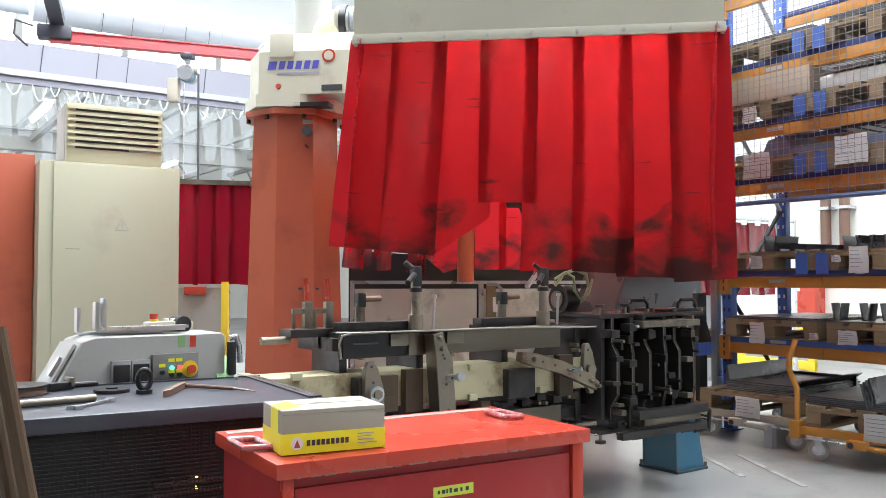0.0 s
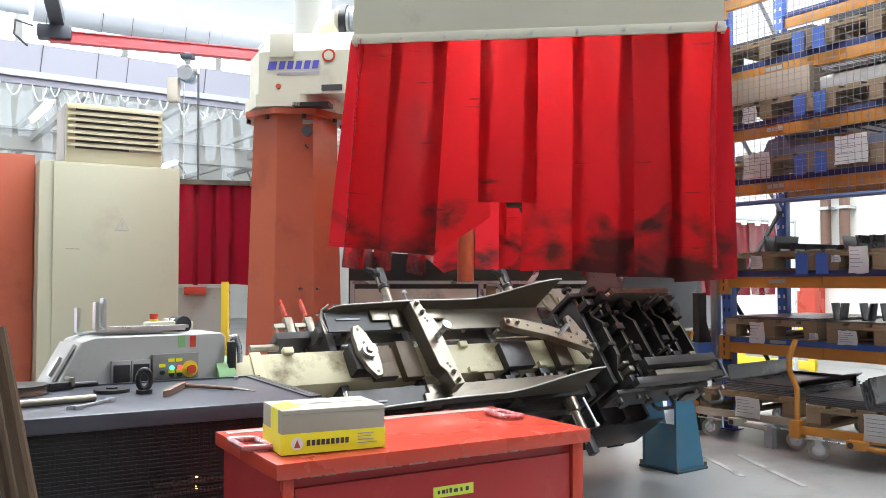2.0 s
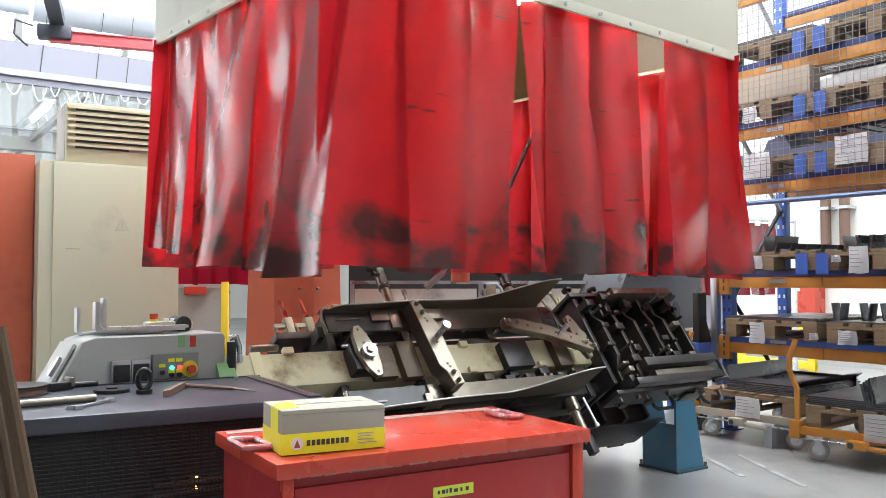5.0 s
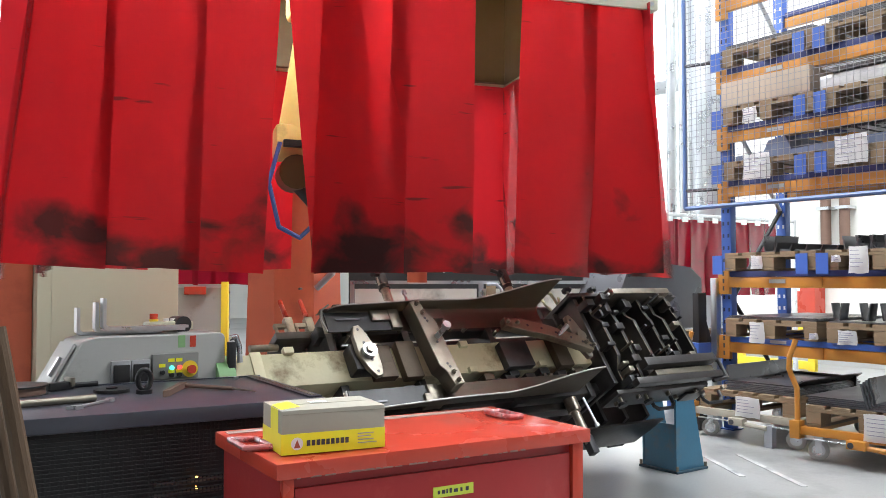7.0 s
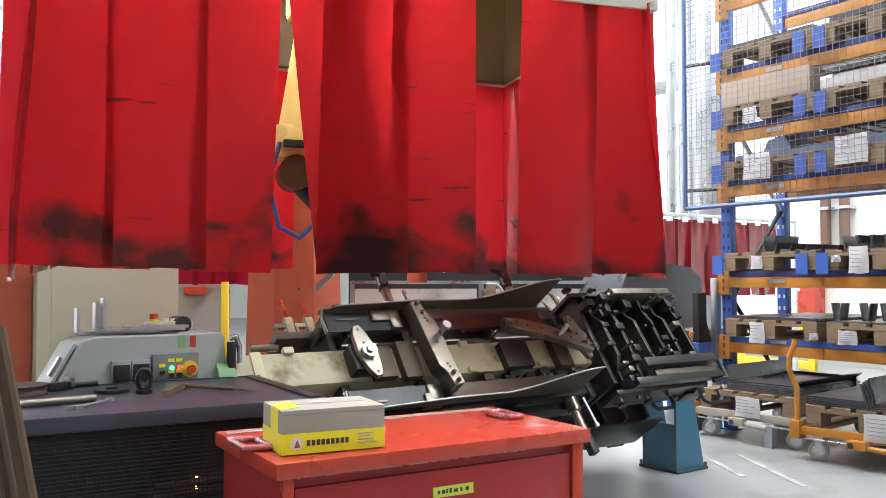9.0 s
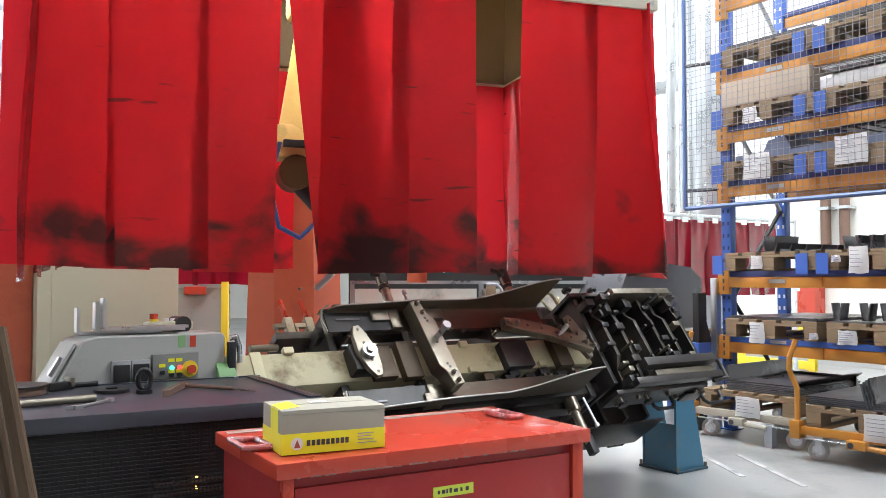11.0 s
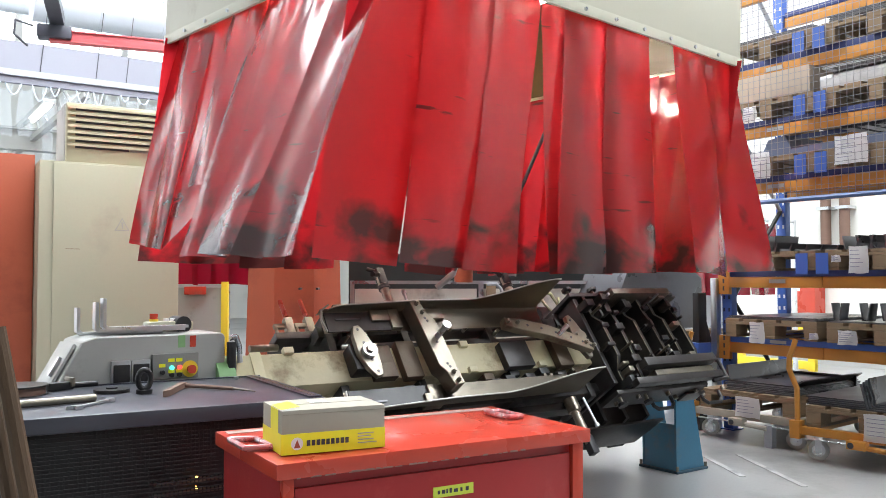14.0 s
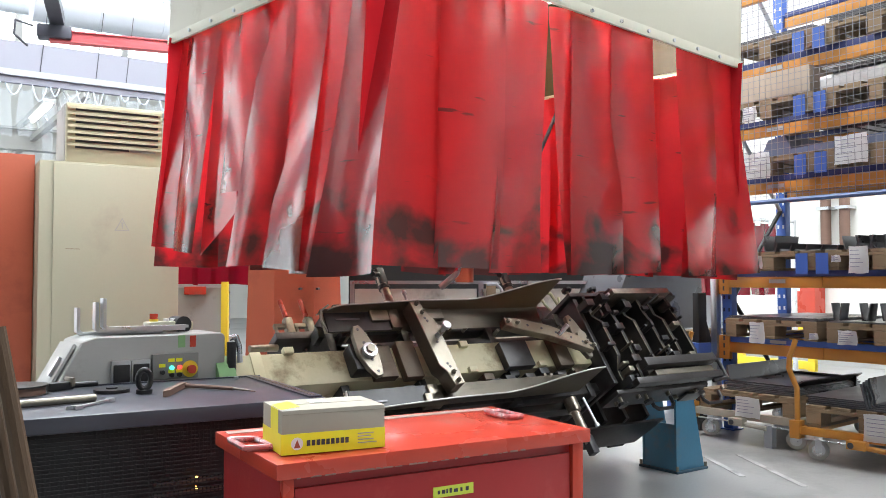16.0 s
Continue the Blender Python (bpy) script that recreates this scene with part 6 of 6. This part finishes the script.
def paper(m, w, h, group="delivery notes on the pallets"):
    rnd = random.Random(int(m.translation.z * 1000) + int(m.translation.x * 1000))
    p = thing("delivery_note", m, "white paper delivery note with unreadable print", "paper note", group)
    bm = NB()
    vs = [[bm.verts.new((x * w / 4, 0.008 * math.sin(x * 1.3 + z) - 0.012, -z * h / 4 + rnd.uniform(-0.004, 0.004))) for x in range(5)] for z in range(5)]
    for a in range(4):
        for b in range(4):
            bm.faces.new((vs[a][b], vs[a][b + 1], vs[a + 1][b + 1], vs[a + 1][b]))
    bmesh.ops.solidify(bm, geom=bm.faces[:], thickness=0.001)
    s = part("sheet", bm, M_PAPER, p)
    for k in range(5):
        z = -0.15 * h - k * 0.15 * h
        part("print_line", box(NB(), 0.1 * w, (0.5 + 0.4 * rnd.random()) * w, -0.0225, -0.0215, z - 0.004, z), M_PALEINK, s)


def sheet_stack(m, w, l, n, label, group="sheet metal parts on the pallets"):
    s = thing("sheet_stack", m, label, "sheet metal", group)
    rnd = random.Random(n * 7)
    for k in range(n):
        dx = rnd.uniform(-0.015, 0.015)
        part("sheet", box(NB(), dx, w + dx, 0.02, l, k * 0.012, k * 0.012 + 0.009), M_DSHEET, s)
    return s


def bent_part(m, l, w, hgt, group="bent parts on the pallets", label="dark bent sheet-metal bracket"):
    s = thing("bent_bracket", m, label, "bracket", group)
    prof = [(0, 0), (w, 0), (w + 0.02, hgt), (w + 0.012, hgt), (w - 0.008, 0.008), (0.008, 0.008), (-0.012, hgt), (-0.02, hgt)]
    part("bracket", prism(NB(), prof, 0, l, "y"), M_DSHEET, s)
    return s


def build_loads():
    D = R0
    for lv in (0, 1, 2, 3, 4):
        z = LEVELS[lv] + 0.0765
        for k in range(3):
            make_pallet(D @ pose(0.06 + k * 0.86, -0.10, z))
    top = [z + 0.0765 + 0.1445 for z in LEVELS]
    # level with the eye: bent brackets
    for k in range(5):
        bent_part(D @ pose(0.36 + k * 0.095, 0.0 + 0.05 * k, top[1]), 0.5, 0.09, 0.07 - 0.006 * k)
    bent_part(D @ pose(0.33, 0.06, top[1]), 0.3, 0.07, 0.13)
    for k in range(4):
        bent_part(D @ pose(1.02 + k * 0.10, -0.02, top[1]), 0.5, 0.09, 0.10)
    # lower level: flat sheets and upright shoes
    sheet_stack(D @ pose(0.06, -0.08, top[0]), 0.76, 1.1, 2, "flat dark steel sheets on a pallet")
    for k in range(5):
        bent_part(D @ pose(0.93 + k * 0.135 + 0.03 * (k % 2), -0.02 + 0.08 * (k % 3), top[0] + 0.013), 0.10, 0.045, 0.125)
    sheet_stack(D @ pose(0.92, -0.08, top[0]), 0.76, 1.1, 1, "flat dark steel sheets on a pallet")
    # upper levels
    s = thing("steel_profile", D @ pose(0.10, 0.0, top[2]), "long blue-grey bent steel profile", "steel profile")
    part("profile", prism(NB(), [(0, 0), (1.7, 0.02), (1.75, 0.10), (0.5, 0.05), (0.45, 0.16), (0.30, 0.14), (0.26, 0.06), (0.0, 0.05)], 0.0, 0.5, "y"), M_BLUEGREY, s)
    for k in range(3):
        bent_part(D @ pose(1.0 + k * 0.12, 0.0, top[2] + 0.14), 0.6, 0.08, 0.16)
    c = thing("large_carton", D @ pose(0.04, -0.10, top[3]), "large tan cardboard box on a pallet", "box")
    part("body", box(NB(), 0, 0.78, 0, 0.8, 0, 0.20, bevel=0.006), M_TAN, c)
    part("flap", box(NB(), 0, 0.78, 0.39, 0.41, 0.2005, 0.203), M_CARD, c)
    w = thing("wrapped_bundle", D @ pose(0.92, -0.10, top[3]), "bundle of bars wrapped in shiny film", "wrapped bundle")
    for k in range(7):
        part("bar", box(NB(), -0.05, 1.6, 0.05 + k * 0.09, 0.13 + k * 0.09, 0.0 + 0.03 * (k % 3), 0.10 + 0.03 * (k % 3), bevel=0.01), M_FILM, w)
    for k in range(2):
        part("film", box(NB(), 0.0, 1.5, 0.0, 0.7, 0.135 + 0.01 * k, 0.14 + 0.01 * k), M_FILM, w)
    sheet_stack(D @ pose(0.06, -0.08, top[4]), 0.76, 1.1, 3, "stack of steel sheets on a pallet")
    sheet_stack(D @ pose(0.95, -0.08, top[4]), 0.76, 1.1, 5, "stack of steel sheets on a pallet")
    for x, z, ww, h in ((0.30, top[0] - 0.02, 0.13, 0.16), (1.02, top[0] - 0.05, 0.14, 0.10), (0.32, top[1] - 0.03, 0.10, 0.10), (1.11, top[1] + 0.02, 0.14, 0.19), (0.26, top[2] + 0.03, 0.24, 0.20),
                        (1.02, top[2] + 0.07, 0.24, 0.20), (0.26, top[3] - 0.04, 0.13, 0.12), (0.80, top[0] - 0.08, 0.07, 0.05), (0.98, top[1] - 0.04, 0.07, 0.05)):
        paper(D @ pose(x, -0.115, z), ww, h)


build_loads()


def caster(parent, m):
    c = part("caster", tube(NB(), [(0, 0.03, 0.075), (0, 0.035, 0.16)], 0.012, 8), M_CHROME, parent, m=m)
    part("tyre", rod(NB(), (0, -0.02, 0.067), (0, 0.02, 0.067), 0.067, 24), M_WHEEL, c, "worn grey rubber tyre")
    part("rim", rod(NB(), (0, -0.024, 0.067), (0, 0.024, 0.067), 0.042, 18), M_CHROME, c)
    part("fork", box(NB(), -0.02, 0.02, -0.034, -0.027, 0.05, 0.16), M_CHROME, c)
    part("fork", box(NB(), -0.02, 0.02, 0.027, 0.034, 0.05, 0.16), M_CHROME, c)
    part("swivel_plate", box(NB(), -0.045, 0.045, -0.045, 0.045, 0.16, 0.168), M_CHROME, c)


def build_cart(a, b, turn, paint, label):
    m = gpose(a, b, 0, -90 + turn)
    c = thing("pallet_cart", m, label, "pallet cart", "pallet carts under the rack")
    part("side_bar", box(NB(), 0, 0.86, 0.0, 0.045, 0.17, 0.225, bevel=0.004), paint, c)
    part("side_bar", box(NB(), 0, 0.86, 1.175, 1.22, 0.17, 0.225, bevel=0.004), paint, c)
    part("end_bar", box(NB(), 0, 0.045, 0.046, 1.174, 0.17, 0.225, bevel=0.004), paint, c)
    part("end_bar", box(NB(), 0.815, 0.86, 0.046, 1.174, 0.17, 0.225, bevel=0.004), paint, c)
    for x, y in ((0.08, 0.09), (0.78, 0.09), (0.08, 1.1), (0.78, 1.1)):
        caster(c, pose(x, y, 0, 0, 0, 0 if y > 1 else 20))
    part("brake_lever", tube(NB(), [(0.04, -0.02, 0.15), (0.45, -0.03, 0.155), (0.80, -0.02, 0.15)], 0.006, 6), M_CHROME, c)
    cp = part("coupling", box(NB(), 0.33, 0.45, -0.07, -0.005, 0.13, 0.185, bevel=0.006), paint, c)
    part("coupling_eye", rod(NB(), (0.36, -0.075, 0.155), (0.36, -0.071, 0.155), 0.02, 12), M_INK, cp)
    part("coupling_bar", rod(NB(), (0.45, -0.03, 0.145), (0.62, -0.03, 0.135), 0.018, 10), paint, c)
    part("drawbar_foot", box(NB(), 0.60, 0.66, -0.03, 0.03, 0.0, 0.16), M_SKYGREY, c)
    h = part("push_handle", tube(NB(), [(-0.03, 0.02, 0.20), (-0.03, 0.02, 0.47), (-0.075, 0.0, 0.60), (-0.07, 0.0, 0.68), (-0.035, 0.02, 0.80)], 0.018, 12), M_AMBER, c, "bent orange push handle")
    part("handle_socket", box(NB(), -0.07, 0.0, -0.02, 0.06, 0.14, 0.26, bevel=0.006), M_AMBER, h)
    make_pallet(m @ pose(0.03, 0.02, 0.226), "worn wooden pallet on a cart", "pallets on carts")
    return m


def build_carts():
    g = "sheet metal on the carts"
    m = build_cart(5.38, 4.36, 4, M_CARD, "beige pallet cart with orange push handle")
    z = 0.371
    s = sheet_stack(m @ pose(0.22, 0.06, z), 0.55, 1.0, 5, "stack of dark angled steel sheets", g)
    w = thing("bent_sheet", m @ pose(0.20, 0.12, z + 0.06), "long dark bent steel sheet on a cart", "sheet metal", g)
    part("sheet", prism(NB(), [(0, 0.008), (0.02, 0.0), (0.55, 0.0), (0.62, 0.05), (0.61, 0.055), (0.545, 0.008), (0.03, 0.01), (0.012, 0.12), (0.0, 0.12)], 0, 0.9, "y"), M_DSHEET, w)
    w = thing("bent_sheet", m @ pose(0.0, 0.95, z), "long dark bent steel sheet on a cart", "sheet metal", g)
    part("sheet", box(NB(), 0.12, 0.80, 0.0, 0.012, 0.001, 0.09), M_DSHEET, w)
    paper(m @ pose(0.36, -0.005, 0.345), 0.2, 0.15)
    m = build_cart(5.22, 3.36, 6, M_AMBER, "orange pallet cart with push handle")
    sheet_stack(m @ pose(0.02, 0.03, z), 0.40, 1.05, 5, "stack of dark steel sheets", g)
    for k in range(4):
        w = thing("bent_sheet", m @ pose(0.42 + k * 0.012, 0.03 + 0.012 * k, z + 0.001 + k * 0.012), "nested dark bent steel panels on a cart", "sheet metal", g)
        part("sheet", prism(NB(), [(0, 0), (0.4, 0), (0.46, 0.15), (0.45, 0.155), (0.392, 0.009), (0.012, 0.009), (-0.03, 0.17), (-0.04, 0.165)], 0, 0.9, "y"), M_DSHEET, w)
    paper(m @ pose(0.42, -0.005, 0.36), 0.24, 0.17)
    paper(m @ pose(0.62, 0.3, 0.60), 0.16, 0.10)


build_carts()

# ---- what moves ----
def smooth_path(keys, t):
    """A monotone cubic through (t, value) keys."""
    ts, vs = [k[0] for k in keys], [k[1] for k in keys]
    if t <= ts[0]:
        return vs[0]
    if t >= ts[-1]:
        return vs[-1]
    i = max(k for k in range(len(ts) - 1) if ts[k] <= t)
    d = [(vs[k + 1] - vs[k]) / (ts[k + 1] - ts[k]) for k in range(len(ts) - 1)]

    def slope(k):
        if k == 0 or k == len(ts) - 1 or d[k - 1] * d[k] <= 0:
            return 0.0
        return 2 * d[k - 1] * d[k] / (d[k - 1] + d[k])
    h = ts[i + 1] - ts[i]
    s = (t - ts[i]) / h
    return ((2 * s ** 3 - 3 * s * s + 1) * vs[i] + (s ** 3 - 2 * s * s + s) * h * slope(i)
            + (3 * s * s - 2 * s ** 3) * vs[i + 1] + (s ** 3 - s * s) * h * slope(i + 1))


SWIVEL = [(0, 9.9), (3.1, 9.9), (3.3, 11.5), (3.5, 15.7), (3.8, 23.7), (4.0, 29.7), (4.2, 35.2), (5.2, 54), (6.1, 63.5), (6.3, 66.2), (6.5, 70.5), (6.8, 73.2), (7.0, 73.6), (11.6, 73.6),
          (11.8, 72.5), (12.0, 69.5), (12.3, 64.0), (12.5, 60.5), (12.7, 58.8), (13.0, 57.9), (13.3, 56.0), (13.5, 54.2), (14.0, 48.3), (14.2, 47.4), (16, 47.4)]
TILT = [(0, 0), (0.5, 8.5), (1.0, 20), (1.5, 29.5), (1.8, 35), (1.95, 36), (16, 36)]


REST = {(s[1], s[2]): radians({(1, 3): 7.0, (1, 2): -0.8, (1, 7): -1.2, (0, 0): -4.0, (0, 1): -2.0, (0, 7): 2.2, (1, 8): 0.8}.get((s[6], s[5]), 0.0)) for s in STRIPS}


def swing_rows(px, py, turn, out, seed, flare):
    """Each strip as a damped pendulum driven by the hood's swivel: rows of its poses on the hood."""
    rnd = random.Random(seed)
    dt, rows = 1 / 60, []
    along = (math.cos(radians(turn)), math.sin(radians(turn)))
    k, damp = 9.81 / 0.9 * rnd.uniform(0.92, 1.08), rnd.uniform(0.9, 1.5)
    ph, ps = rnd.uniform(0.0, 0.03) + flare, rnd.uniform(-0.012, 0.012) * (px > 0) + REST.get((px, py), 0.0)
    rest_h, rest_s, vh, vs = ph, ps, 0.0, 0.0

    def place(t):
        a = -radians(smooth_path(SWIVEL, t))
        return px * math.cos(a) - py * math.sin(a), px * math.sin(a) + py * math.cos(a), a
    for step in range(int(16 / dt) + 1):
        t = step * dt
        if step % 12 == 0:
            rows.append((t, (ph, ps)))
        x0, y0, _ = place(t - 0.05)
        x1, y1, a = place(t)
        x2, y2, _ = place(t + 0.05)
        ax, ay = (x0 - 2 * x1 + x2) / 0.0025, (y0 - 2 * y1 + y2) / 0.0025
        lx, ly = ax * math.cos(-a) - ay * math.sin(-a), ax * math.sin(-a) + ay * math.cos(-a)
        an, at = lx * out[0] + ly * out[1], lx * along[0] + ly * along[1]
        wx, wy = (x2 - x0) / 0.1, (y2 - y0) / 0.1
        sx, sy = wx * math.cos(-a) - wy * math.sin(-a), wx * math.sin(-a) + wy * math.cos(-a)
        wn, wt = sx * out[0] + sy * out[1], sx * along[0] + sy * along[1]
        vh += dt * (-k * (ph - rest_h) - damp * vh - an / 0.9 - 2.2 * damp * wn / 0.9)
        vs += dt * (-1.6 * k * (ps - rest_s) - 1.4 * damp * vs - 0.2 * at / 0.9 - 0.25 * damp * wt / 0.9)
        ph += dt * vh
        ps += dt * vs
    return rows


def motions():
    walk(HOOD, [(i * 0.1, pose(PIVOT.x, PIVOT.y, 0, 0, 0, -smooth_path(SWIVEL, i * 0.1)) @ LEAN) for i in range(161)])
    walk(JIG, [(i * 0.1, pose(JIG_END.x, JIG_END.y, JIG_END.z, 0, 0, TURN) @ pose(0, 0, 0, -smooth_path(TILT, i * 0.1))) for i in range(25)]
         + [(16.0, pose(JIG_END.x, JIG_END.y, JIG_END.z, 0, 0, TURN) @ pose(0, 0, 0, -smooth_path(TILT, 16)))])
    for ob, px, py, turn, out, i, side in STRIPS:
        rows = []
        for t, (ph, ps) in swing_rows(px, py, turn, out, i + 40 * side, (0.0, 0.0, 0.06, 0.05)[side]):
            rows.append((t, pose(px, py, HOOD_Z + 0.03, 0, 0, turn) @ pose(0, 0, 0, -math.degrees(ph), 0, 0) @ pose(0, 0, 0, 0, -math.degrees(ps), 0)))
        walk(ob, rows)


motions()
